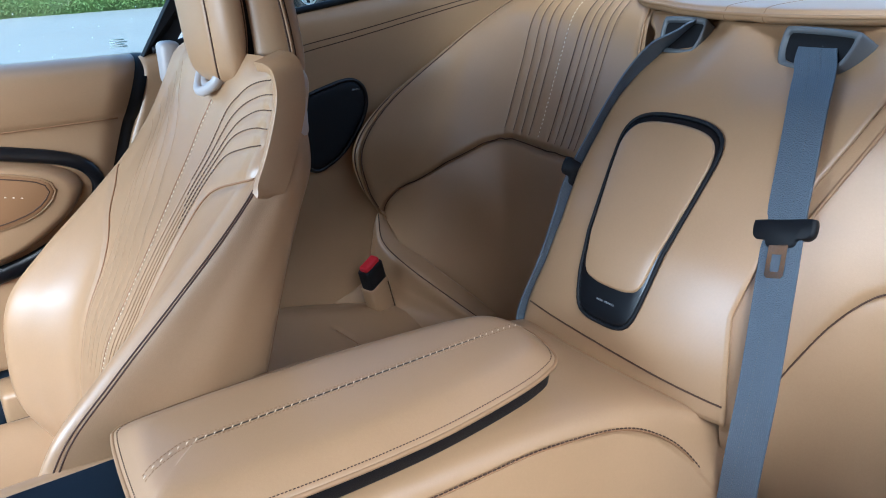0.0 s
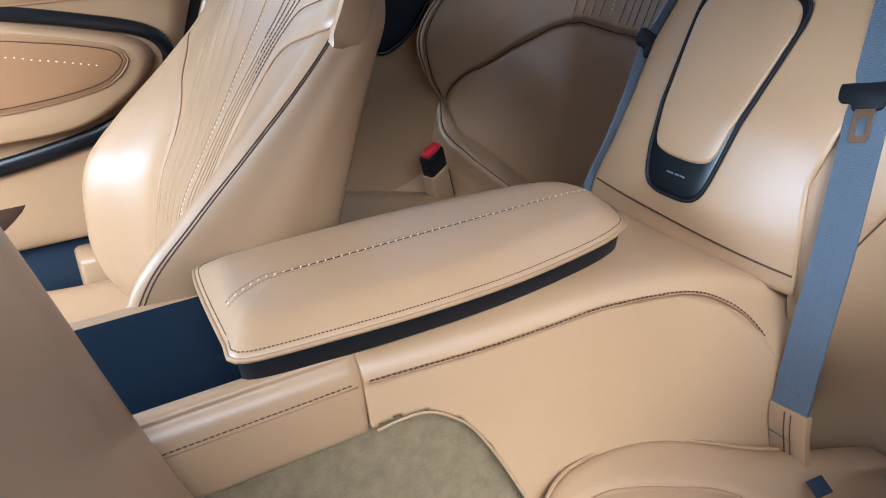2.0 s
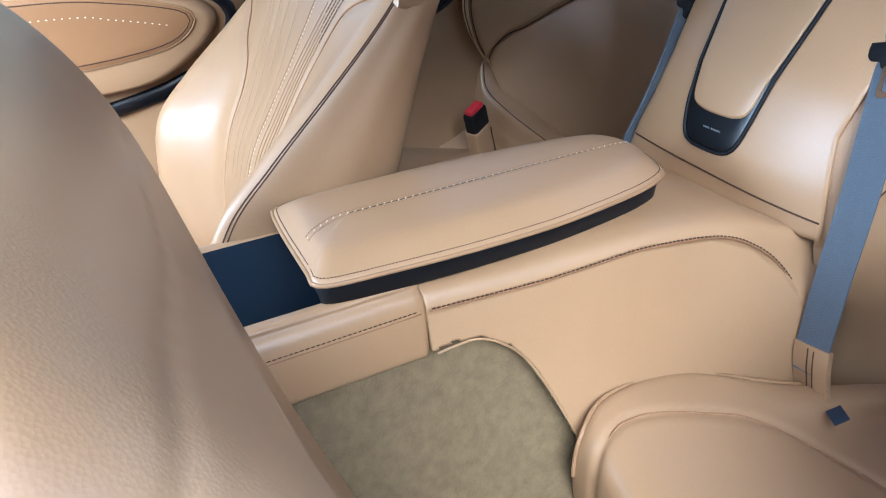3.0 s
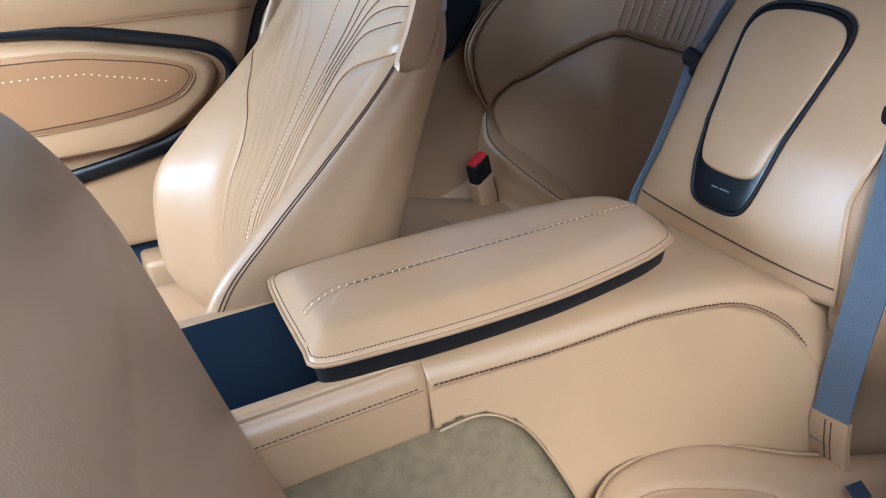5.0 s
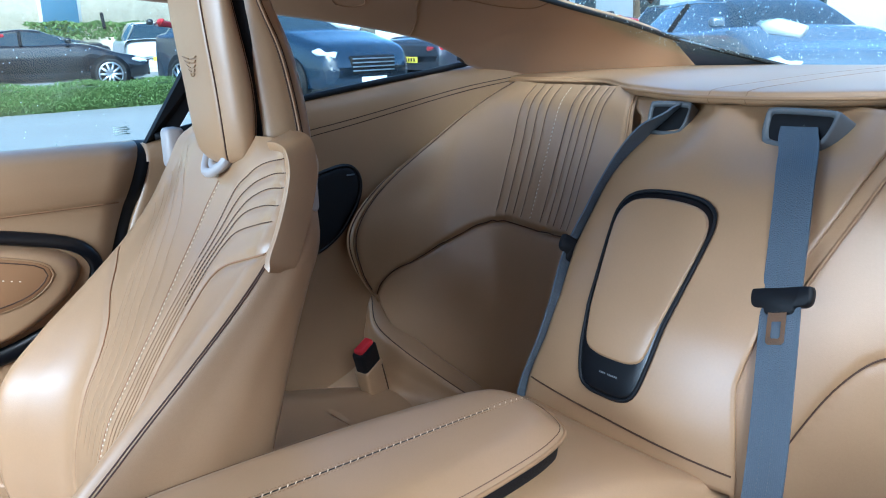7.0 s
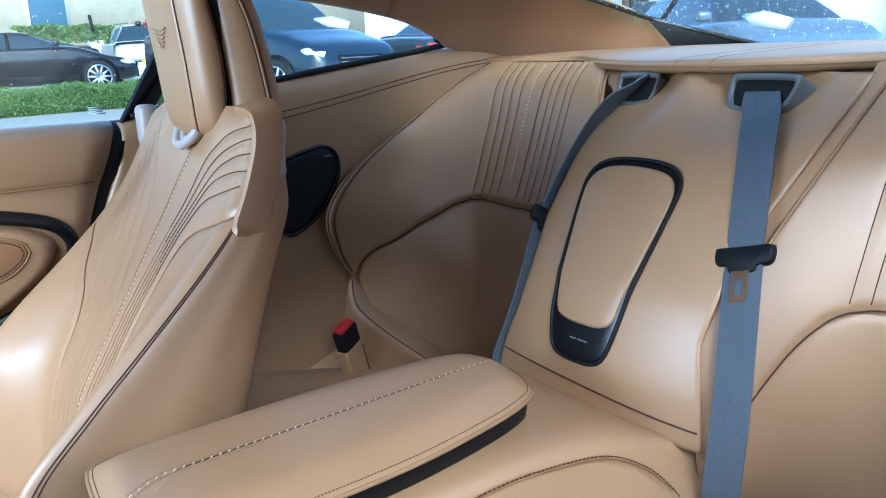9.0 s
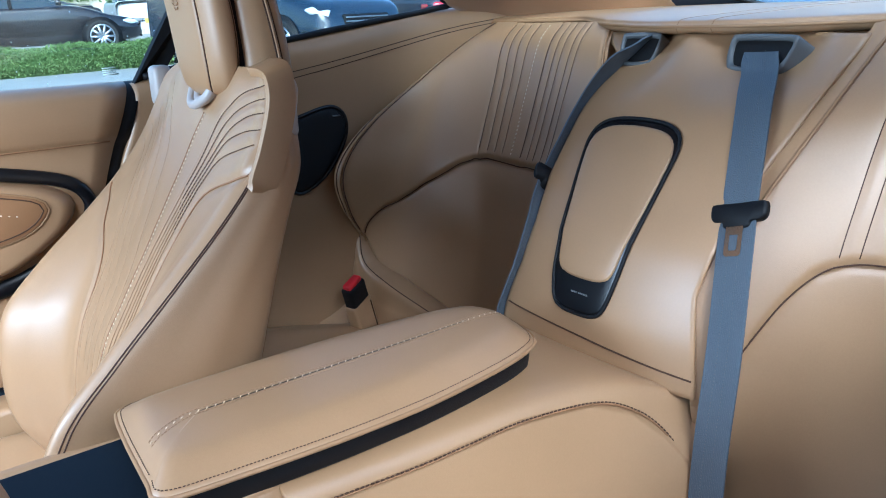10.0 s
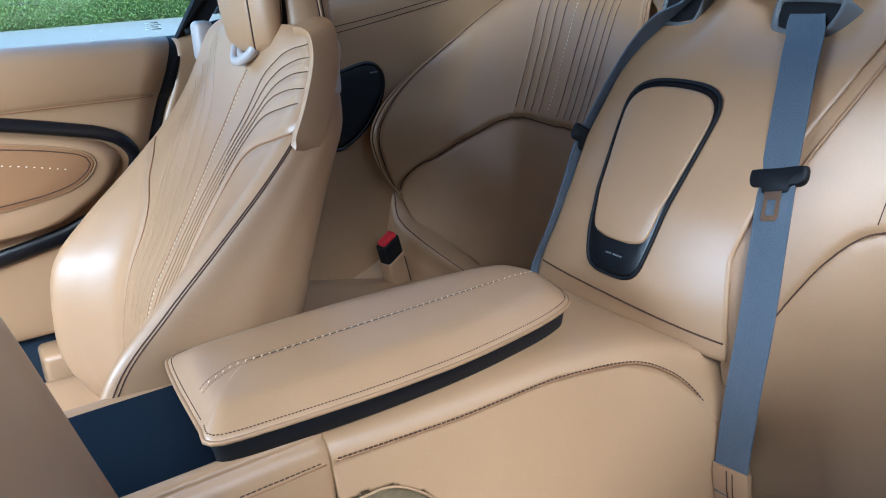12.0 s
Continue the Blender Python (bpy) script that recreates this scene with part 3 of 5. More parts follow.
def wall_loft(y_out, y_in, s):
    """One long side wall of the bin with a rounded rim."""
    prof = [(y_out - s * 0.006, 0.50), (y_out + s * 0.001, 0.506), (y_out + s * 0.001, 0.54), (y_out - s * 0.004, 0.568), (y_out - s * 0.013, 0.579), ((y_out + y_in) / 2, 0.5845), (y_in + s * 0.004, 0.584), (y_in, 0.578), (y_in, 0.545)]
    return Patch([[(x, y - s * tuck, z - tuck) for y, z in prof] for x, tuck in ((-0.75, 0), (-0.4, 0), (-0.1, 0), (0.06, 0.0005), (0.0885, 0.0015), (0.0965, 0.005))])


for y_out, y_in, s in ((-0.090, -0.060, -1), (0.135, 0.108, 1)):
    w = wall_loft(y_out, y_in, s)
    part("console_side", w.sheet(60, 60), leather, console, thick=0.002)
part("stitching", stitches(spline([(-0.74, -0.0905, 0.559), (-0.3, -0.0905, 0.559), (0.088, -0.0905, 0.559)], 200), 0.0045, 0.0010, 0.0007), thread, console)
part("seam", tube(spline([(-0.74, -0.0905, 0.555), (-0.3, -0.0905, 0.555), (0.09, -0.0905, 0.555)], 60), 0.001, 6), groove, console)
bm = block(-0.75, 0.09, -0.0592, 0.1068, 0.46, 0.5835)
bmesh.ops.delete(bm, geom=[q for q in bm.faces if q.normal.z > 0.9], context="FACES")
bmesh.ops.reverse_faces(bm, faces=bm.faces[:])
part("bin_lining", bm, navy, console, "dark navy bin lining", flat=True)
part("console_end", block(0.075, 0.0955, -0.083, 0.125, 0.506, 0.574, 0.006), leather, console)

# ---- armrest lid ----
lid = thing("armrest_lid", (0.2, 0, 0.585), "padded tan leather armrest lid with cream centre stitching", "armrest")
lid_loop = spline([(-0.014, -0.062), (-0.016, -0.080), (0.0, -0.0905), (0.06, -0.097), (0.13, -0.1025), (0.2, -0.1045), (0.27, -0.102), (0.36, -0.09), (0.41, -0.077), (0.437, -0.06), (0.452, -0.02), (0.454, 0.02), (0.44, 0.06), (0.41, 0.078), (0.36, 0.089), (0.27, 0.1), (0.2, 0.1045), (0.1, 0.105), (0.03, 0.102), (0.006, 0.097), (-0.002, 0.082), (-0.008, 0.03), (-0.012, -0.03)], 150, True)


def lid_ring(s, h):
    c = np.array([0.215, 0.0])
    l = lid_loop.copy()
    y = l[:, 1] * s
    x = c[0] + (l[:, 0] - c[0]) * (1 - (1 - s) * 0.3)
    return np.stack([x, y, np.full(len(l), 0.619 + h)], 1)


rings = [(0.90, -0.004), (0.97, -0.003), (1.0, 0.0), (0.99, 0.003), (0.95, 0.0055), (0.88, 0.0095), (0.80, 0.0145), (0.73, 0.0185), (0.66, 0.0208), (0.56, 0.0218), (0.4, 0.0226), (0.2, 0.0231), (0.01, 0.0232)]
v = np.vstack([lid_ring(*r) for r in rings])
n = len(lid_loop)
f = [(k * n + i, k * n + (i + 1) % n, (k + 1) * n + (i + 1) % n, (k + 1) * n + i) for k in range(len(rings) - 1) for i in range(n)]
f.append(tuple(range(n))[::-1])
lid_pad = part("pad", (v, f), leather, lid)
part("piping", tube(lid_ring(1.0, 0.001), 0.0026, 8, True), piping_tan, lid_pad)
part("edge_stitching", stitches(lid_ring(0.945, 0.006), 0.0026, 0.001, 0.0006), thread, lid_pad)
share, rise = [r[0] for r in rings[:1:-1]], [r[1] for r in rings[:1:-1]]


def lid_top(x, y):
    """Height of the pad on its long middle line."""
    k = (((0.215 - x) / 0.227 if x < 0.215 else (x - 0.215) / 0.239) - 0.7) / 0.3
    return 0.619 + float(np.interp(max(k, abs(y) / 0.1, 0.01), share, rise))


for off in (-0.0045, 0.0045):
    line = [(x, off - 0.018 * float(smooth(0.05, -0.005, x))) for x in np.linspace(0.002, 0.442, 90)]
    part("seam_stitching", stitches([(x, y, lid_top(x, y) + 0.0003) for x, y in line], 0.003, 0.0012, 0.0004), thread_tan, lid_pad)
slant = []
for k in range(52):
    x = 0.004 + k * 0.0085
    y = -0.018 * float(smooth(0.05, -0.005, x))
    z = lid_top(x, y) + 0.0003
    slant.append(tube(np.array([(x - 0.0016, y - 0.0016, z), (x, y, z + 0.0005), (x + 0.0016, y + 0.0016, z)]), np.array([0.0003, 0.0007, 0.0003]), 5))
part("cross_stitching", joined(*slant), thread_pale, lid_pad, "cream cross stitching")
base_loop = np.stack([0.215 + (lid_loop[:, 0] - 0.215) * 0.985 + 0.006, lid_loop[:, 1] * 0.82], 1)
bv, bf = [], []
for s, z in ((0.95, 0.583), (0.98, 0.586), (1.0, 0.6), (1.0, 0.617)):
    bv.append(np.stack([0.22 + (base_loop[:, 0] - 0.22) * (1 - (1 - s) * 0.4), base_loop[:, 1] * s, np.full(n, z)], 1))
bf = [(k * n + i, k * n + (i + 1) % n, (k + 1) * n + (i + 1) % n, (k + 1) * n + i) for k in range(3) for i in range(n)]
bf += [tuple(range(n))[::-1], tuple(3 * n + i for i in range(n))]
# The deep shadow under the lid is put into the base's black.
part("base", (np.vstack(bv), bf), black_matt, lid, "lid base, black for the deep shadow under the lid")


# ---- seat belts ----
def ribbon(path, width, across, thick=0.0012, ribs=1):
    """A strap along a path; across gives its width direction."""
    p = spline(path, 140)
    a = np.array(across, float)
    a /= np.linalg.norm(a)
    t = np.gradient(p, axis=0)
    t /= np.linalg.norm(t, axis=1, keepdims=True)
    side = a - (t @ a)[:, None] * t
    side /= np.linalg.norm(side, axis=1, keepdims=True)
    nrm = np.cross(t, side)
    m, c = len(p), 2 * (ribs + 1)
    a = np.linspace(-0.5, 0.5, ribs + 1)
    lift = thick + 0.00025 * (np.arange(ribs + 1) % 2)
    a, lift = np.r_[a, a[::-1]], np.r_[-lift, lift]
    ring = p[:, None] + side[:, None] * (a * width)[None, :, None] + nrm[:, None] * lift[None, :, None]
    f = [(k * c + i, k * c + (i + 1) % c, (k + 1) * c + (i + 1) % c, (k + 1) * c + i) for k in range(m - 1) for i in range(c)]
    f += [tuple(range(c))[::-1], tuple((m - 1) * c + i for i in range(c))]
    return ring.reshape(-1, 3), f, p, side, nrm


webbing = mat("belt_webbing", (0.075, 0.097, 0.122), 0.5, vary=0.12, grain=1.0, grain_scale=600, spec=0.6)
BELT_NEAR = [(0.812, -0.1, 0.938), (0.785, -0.112, 0.922), (0.765, -0.125, 0.907), (0.722, -0.147, 0.876), (0.68, -0.168, 0.817), (0.65, -0.182, 0.758), (0.615, -0.201, 0.697), (0.58, -0.219, 0.606), (0.558, -0.226, 0.513), (0.545, -0.231, 0.425), (0.542, -0.236, 0.39)]
BELT_FAR = [(0.83, -0.09, 0.94), (0.80, -0.095, 0.93), (0.762, -0.106, 0.91)] + [(float(panel_x(y, z)) + 0.010, -y, z) for y, z in ((0.116, 0.876), (0.124, 0.815), (0.130, 0.758), (0.122, 0.695), (0.128, 0.64), (0.148, 0.575), (0.152, 0.54))]


def seat_belt(path, across, tongue_at, label, guide_at, guide_wide):
    belt = thing("seat_belt", (0.542, -0.236, 0.37), label, "seat belt", "rear seat belts")
    rv, rf, p, side, nrm = ribbon(path, 0.047, across, ribs=40)
    web = part("webbing", (rv, rf), webbing, belt, flat=True)
    front = nrm * np.where(nrm[:, :1] > 0, -1, 1)
    for o in (-0.0065, 0.0065):
        part("stitching", stitches((p + side * o + front * 0.0026)[4:-4], 0.0016, 0.0026, 0.0005, 4), grey_plastic, web)
    # leather sleeve at the lower end
    sv, sf, *_ = ribbon([(0.546, -0.231, 0.428), (0.544, -0.236, 0.40), (0.55, -0.242, 0.355)], 0.051, (0.1, 1, -0.05), 0.004)
    cuff = part("sleeve", (sv, sf), leather, belt, "tan leather sleeve", bevel=0.002)
    for o in (-0.004, 0.004):
        part("seam", tube(np.array([(0.5405, -0.232 + o, 0.424), (0.5385, -0.2365 + o, 0.40), (0.5445, -0.242 + o, 0.36)]), 0.0008, 5), thread, cuff)
    # tongue
    i = int(np.argmin(np.abs(p[:, 2] - tongue_at)))
    c, s, t = p[i], side[i], (p[i + 1] - p[i - 1]) / np.linalg.norm(p[i + 1] - p[i - 1])
    nn = np.cross(s, t)
    if nn[0] > 0:
        nn = -nn
    m = Matrix((( *s,), (*t,), (*nn,))).transposed().to_4x4()
    m.translation = Vector(c)
    keep = XF[0]
    XF[0] = keep @ m
    bar = [(-0.036, -0.010), (-0.036, 0.004), (-0.03, 0.010), (-0.02, 0.011), (-0.014, 0.019), (0.014, 0.019), (0.02, 0.011), (0.03, 0.010), (0.036, 0.004), (0.036, -0.010), (0.028, -0.013), (-0.028, -0.013)]
    body = spline(bar, 60, True)
    part("tongue", outline_solid(np.c_[body, np.full(60, -0.004)], (0, 0, 1), 0.009, 0.003), black_matt, belt, "black plastic tongue")
    bm = bmesh.new()
    loop = [(-0.011, 0.016), (0.011, 0.016), (0.011, 0.050), (0.008, 0.053), (-0.008, 0.053), (-0.011, 0.050)]
    hole = [(-0.0055, 0.027), (0.0055, 0.027), (0.0055, 0.044), (0.004, 0.046), (-0.004, 0.046), (-0.0055, 0.044)]
    vs = [[bm.verts.new((x, y, z)) for x, y in q] for z in (0.003, 0.005) for q in (loop, hole)]
    for k in range(6):
        j = (k + 1) % 6
        bm.faces.new((vs[2][k], vs[2][j], vs[3][j], vs[3][k]))
        bm.faces.new((vs[0][j], vs[0][k], vs[1][k], vs[1][j]))
        bm.faces.new((vs[0][k], vs[0][j], vs[2][j], vs[2][k]))
        bm.faces.new((vs[1][j], vs[1][k], vs[3][k], vs[3][j]))
    part("latch_plate", bm, chrome, belt, "polished steel latch plate", flat=True)
    XF[0] = keep
    # guide bezel
    g = Matrix.LocRotScale(guide_at, Euler((0, radians(27), radians(-8))), (1.0, guide_wide, 1.12))
    XF[0] = keep @ g
    outer = spline([(-0.022, -0.046), (-0.023, 0.0), (-0.022, 0.046), (-0.018, 0.052), (0.0, 0.050), (0.014, 0.045), (0.022, 0.036), (0.024, 0.0), (0.022, -0.036), (0.014, -0.045), (0.0, -0.050), (-0.018, -0.052)], 60, True)
    inner = outer * np.array([0.72, 0.86])
    rings3 = [(outer, -0.035), (outer, 0.0), (outer * 0.98, 0.004), (inner * 1.08, 0.004), (inner, 0.0), (inner * 0.94, -0.03)]
    vv = np.vstack([np.c_[np.full(60, -h), l[:, 1], -l[:, 0]] for l, h in rings3])
    ff = [(k * 60 + q, k * 60 + (q + 1) % 60, (k + 1) * 60 + (q + 1) % 60, (k + 1) * 60 + q) for k in range(5) for q in range(60)]
    part("guide", (vv, ff), grey_plastic, belt, "grey plastic belt guide")
    # Flat black face across the opening gives the dark of the hole.
    part("guide_hole_shade", (np.c_[np.full(60, 0.0015), inner[:, 1] * 1.03, -inner[:, 0] * 1.03], [tuple(range(60))]), black_matt, belt)
    XF[0] = keep
    return belt



seat_belt(BELT_NEAR, (0.1, 1, -0.05), 0.756, "slate-grey rear seat belt with black tongue hanging over the panel", (0.793, -0.106, 0.928), 0.97)
XF[0] = MIRROR
seat_belt(BELT_FAR, (1.0, -0.05, 0.1), 0.752, "slate-grey rear seat belt twisted edge-on beside the centre panel", (0.80, -0.092, 0.93), 0.62)
XF[0] = Matrix.Identity(4)


# ---- front seats ----
SEAT_Y = 0.36
SEAT_ROWS = [  # height, piping x, middle x, back x, half width
    (0.36, 0.00, 0.03, 0.105, 0.215), (0.44, -0.06, 0.015, 0.126, 0.235), (0.52, -0.078, 0.018, 0.15, 0.246), (0.60, -0.050, 0.04, 0.176, 0.25),
    (0.66, 0.008, 0.075, 0.196, 0.248), (0.72, 0.076, 0.115, 0.218, 0.242), (0.78, 0.142, 0.16, 0.242, 0.236), (0.83, 0.188, 0.197, 0.262, 0.232),
    (0.88, 0.222, 0.225, 0.265, 0.222), (0.92, 0.242, 0.243, 0.28, 0.20), (0.94, 0.256, 0.256, 0.278, 0.16),
]


NEAR_ROWS = [  # the tipped seat's backrest, the same columns
    (0.30, -0.13, -0.09, 0.010, 0.20), (0.376, -0.19, -0.13, -0.015, 0.225), (0.45, -0.23, -0.15, -0.040, 0.235), (0.52, -0.25, -0.17, -0.064, 0.238), (0.60, -0.26, -0.19, -0.090, 0.238),
    (0.68, -0.25, -0.20, -0.112, 0.237), (0.75, -0.24, -0.215, -0.130, 0.235), (0.80, -0.235, -0.225, -0.143, 0.23), (0.84, -0.235, -0.23, -0.156, 0.232), (0.88, -0.25, -0.245, -0.176, 0.232), (0.915, -0.265, -0.262, -0.203, 0.228), (0.94, -0.29, -0.287, -0.236, 0.212), (0.952, -0.30, -0.297, -0.265, 0.18),
]


# the bolster beside the door: share of the half width and how far its piping stands back, row by row
DOOR_SIDE = [(0.913, -0.01), (0.842, 0.012), (0.801, 0.027), (0.846, 0.018), (0.903, 0.018), (0.972, 0.023), (1.005, 0.021), (1.004, 0.015), (1.002, 0.008), (1.0, 0.003), (1.0, 0.0)]


def backrest_patch(seat_rows, bulge, door_side):
    def half(xp, xc, xb, w):
        return [(xb + bulge, 0.0), (xb + 0.67 * bulge, 0.55 * w), (xb, 0.88 * w), ((xb * 2 + xp) / 3, 1.0 * w), ((xb + 2 * xp) / 3, 1.0 * w), (xp + 0.006, 0.975 * w), (xp - 0.004, 0.90 * w), (xp + (xc - xp) * 0.35, 0.74 * w), (xc - 0.004, 0.50 * w), (xc, 0.22 * w), (xc, 0.0)]

    rows = []
    for (z, xp, xc, xb, w), (share, back) in zip(seat_rows, door_side):
        rows.append([(x, SEAT_Y - y, z) for x, y in half(xp, xc, xb, w)] + [(x, SEAT_Y + y, z) for x, y in half(xp + back, xc, xb, w * share)[-2:0:-1]])
    return Patch(rows, closed=True, flip=True)


def front_seat(label, seat_rows, fold=0, slide=0.0):
    """A front seat; fold tips its headrest forward with the backrest, in degrees; slide moves it along the car."""
    keep = XF[0] @ Matrix.Translation((slide, 0, 0))
    XF[0] = keep
    seat = thing("front_seat", (-0.25, SEAT_Y, 0.2), label, "car seat", "front seats")
    b = backrest_patch(seat_rows, -0.003, [(1.0, 0.0)] * len(seat_rows)) if fold else backrest_patch(seat_rows, 0.018, DOOR_SIDE)
    if fold:
        XF[0] = MIRROR
    heights = [r[0] for r in seat_rows]

    def on_front(yz, lift=0.0):
        """Places on the front face at given widths and heights."""
        out = []
        for y, z in yz:
            v = float(np.interp(z, heights, np.linspace(0, 1, len(heights))))
            us = np.linspace(0.24, 0.76, 105)
            pts = b.at(us, np.full(105, v))
            out.append((float(np.interp(y, pts[:, 1], us)), v))
        return b.on(np.array(out), lift)

    fans = [
        [(0.165, 0.925), (0.224, 0.914), (0.264, 0.895), (0.295, 0.87), (0.305, 0.80), (0.30, 0.70), (0.295, 0.56)],
        [(0.162, 0.908), (0.214, 0.899), (0.259, 0.878), (0.283, 0.845), (0.293, 0.79), (0.29, 0.70), (0.285, 0.56)],
        [(0.158, 0.893), (0.214, 0.884), (0.249, 0.863), (0.272, 0.83), (0.283, 0.785), (0.281, 0.70), (0.276, 0.56)],
        [(0.156, 0.876), (0.209, 0.867), (0.246, 0.85), (0.266, 0.818), (0.274, 0.775), (0.273, 0.70), (0.268, 0.56)],
        [(0.154, 0.860), (0.199, 0.849), (0.24, 0.834), (0.258, 0.81), (0.265, 0.77), (0.265, 0.70), (0.26, 0.56)],
        [(0.498, 0.912), (0.473, 0.882), (0.44, 0.843), (0.405, 0.792), (0.365, 0.738), (0.335, 0.68), (0.325, 0.56)],
        [(0.521, 0.895), (0.486, 0.86), (0.461, 0.831), (0.434, 0.789), (0.397, 0.73), (0.36, 0.672), (0.345, 0.56)],
        [(0.537, 0.872), (0.487, 0.823), (0.452, 0.773), (0.415, 0.718), (0.383, 0.665), (0.365, 0.56)],
        [(0.545, 0.85), (0.497, 0.807), (0.468, 0.765), (0.434, 0.714), (0.402, 0.655), (0.385, 0.56)],
        [(0.55, 0.828), (0.52, 0.804), (0.488, 0.776), (0.452, 0.721), (0.43, 0.67), (0.41, 0.56)],
    ]
    pleats = [spline(q, 121) for q in fans]
    bolster_in = spline([(0.14, 0.831), (0.173, 0.821), (0.222, 0.804), (0.244, 0.787), (0.25, 0.765), (0.25, 0.735), (0.252, 0.68), (0.252, 0.56), (0.255, 0.46)], 121)
    bolster_out = spline([(0.575, 0.765), (0.546, 0.747), (0.509, 0.722), (0.465, 0.688), (0.44, 0.64), (0.43, 0.56), (0.43, 0.46)], 121)

    def relief(u, v, p):
        front = (u > 0.27) & (u < 0.73)
        r = np.zeros(len(p))
        yz = p[front][:, 1:]
        dip = np.zeros(len(yz))
        for line, deep, wide in [(q, 0.0014 if k < 5 else 0.0007, 0.004) for k, q in enumerate(pleats)] + [(bolster_in, 0.0035, 0.006), (bolster_out, 0.0035, 0.006)]:
            d = np.full(len(yz), 1.0)
            for a, c in zip(line[:-6:6], line[6::6]):
                k = np.clip(((yz - a) @ (c - a)) / ((c - a) @ (c - a)), 0, 1)
                d = np.minimum(d, ((yz - a - k[:, None] * (c - a)) ** 2).sum(1))
            dip = np.maximum(dip, deep * np.exp(-d / wide**2))
        r[front] = -dip
        return r

    folds = [b.on(spline(q, 40)) for q in ([(-0.084, 0.904), (-0.123, 0.868), (-0.153, 0.826), (-0.163, 0.80)], [(-0.13, 0.862), (-0.155, 0.845), (-0.17, 0.836)], [(0.1, 0.655), (-0.003, 0.703), (-0.081, 0.79), (-0.133, 0.783)])]

    def creases(u, v, p):
        r = np.zeros(len(p))
        for q, deep, wide in zip(folds, (0.005, 0.004, 0.0012), (0.007, 0.006, 0.004)):
            d = np.full(len(p), 1.0)
            for c in q:
                d = np.minimum(d, ((p - c) ** 2).sum(1))
            r -= deep * np.exp(-d / wide**2)
        return r

    shell = part("backrest", b.sheet(440, 270, relief) if fold == 0 else b.sheet(300, 220, creases), leather, seat)
    for s in (-1, 1):
        u0 = 0.5 + s * 0.25
        for o in (-0.0030, 0.0032):
            part("seam", tube(b.on(spline([(u0 + o, 0.02), (u0 + o, 0.3), (u0 + o, 0.55), (u0 + o, 0.68)], 160), 0.0002), 0.0009, 6), thread, shell)
        if fold:
            continue
        u1 = 0.5 + s * 0.41
        part("back_seam", tube(b.on(spline([(u1, 0.05), (u1, 0.5), (u1, 0.95)], 90), 0.0003), 0.0013, 5), groove, shell)
        u2 = 0.5 + s * 0.447
        part("back_seam", tube(b.on(spline([(u2 - s * 0.02, 0.04), (u2, 0.3), (u2 - s * 0.012, 0.4), (u2 + s * 0.01, 0.62), (u2 + s * 0.03, 0.9)], 90), 0.0002), 0.0016, 6), leather, shell)
    for k, q in enumerate(pleats):
        if k < 5:
            part("pleat_seam", stitches(on_front(q[:60], -0.0006), 0.004, 0.001, 0.0007), thread, shell)
            part("pleat_seam", tube(on_front(q[59:], -0.0009), 0.0005, 5), thread_tan, shell)
        else:
            part("pleat_seam", tube(on_front(q, -0.0008), 0.0005, 5), thread_tan, shell)
    part("seam", tube(on_front(bolster_in, -0.0026), 0.0012, 5), groove, shell)
    part("seam", tube(on_front(bolster_out, -0.0026), 0.0012, 5), groove, shell)
    mid = spline([(0.345, 0.88), (0.352, 0.841), (0.338, 0.788), (0.325, 0.75), (0.312, 0.70), (0.306, 0.56)], 150)
    part("stitching", stitches(on_front(mid, 0.0008), 0.003, 0.0035, 0.0009), thread_pale, shell, "cream contrast stitching")
    part("seam", tube(on_front(mid + np.array([0.006, 0]), 0.0002), 0.0008, 5), groove, shell)
    if fold:
        XF[0] = MIRROR @ Matrix.Translation((-0.262, 0, 0.925)) @ Matrix.Rotation(radians(-fold), 4, "Y") @ Matrix.Translation((-0.25, 0, -0.885))
    # headrest, a black filler for its gap's shade, and the shell behind it
    def ring_of(half, z):
        return [(x, SEAT_Y - y, z) for x, y in half] + [(x, SEAT_Y + y, z) for x, y in half[-2:0:-1]]

    rows, dark = [], []
    for z, x0, x1, w in ((0.899, 0.236, 0.243, 0.02), (0.905, 0.227, 0.246, 0.05), (0.92, 0.22, 0.252, 0.07), (0.95, 0.216, 0.256, 0.079), (1.0, 0.212, 0.254, 0.082), (1.05, 0.207, 0.246, 0.083), (1.10, 0.203, 0.237, 0.083), (1.15, 0.203, 0.233, 0.08), (1.18, 0.208, 0.231, 0.065), (1.19, 0.216, 0.227, 0.03)):
        rows.append(ring_of([(x0, 0), (x0 + 0.001, 0.5 * w), (x0 + 0.004, 0.66 * w), (x0 + 0.013, 0.9 * w), ((x0 + x1) / 2 + 0.004, w), (x1 - 0.003, 0.98 * w), (x1 + 0.003, 0.75 * w), (x1 + 0.004, 0)], z))
        dark.append(ring_of([(x1 - 0.008, 0), (x1 - 0.008, 0.7 * w), (x1 + 0.004, 0.9 * w), (x1 + 0.018, 0.9 * w), (x1 + 0.02, 0)], z))
    hp = Patch(rows, closed=True)
    head = part("headrest", hp.sheet(112, 80, lambda u, v, p: -0.0016 * sum(np.exp(-(((u - k / 14) / 0.006) ** 2)) for k in (2, 5, 9, 12))), leather, seat, "padded tan headrest with an embossed mark")
    for k in (2, 5, 9, 12):
        part("seam", tube(hp.on(spline([(k / 14, 0.05), (k / 14, 0.5), (k / 14, 0.95)], 90), -0.0006), 0.0011, 6), thread, head)
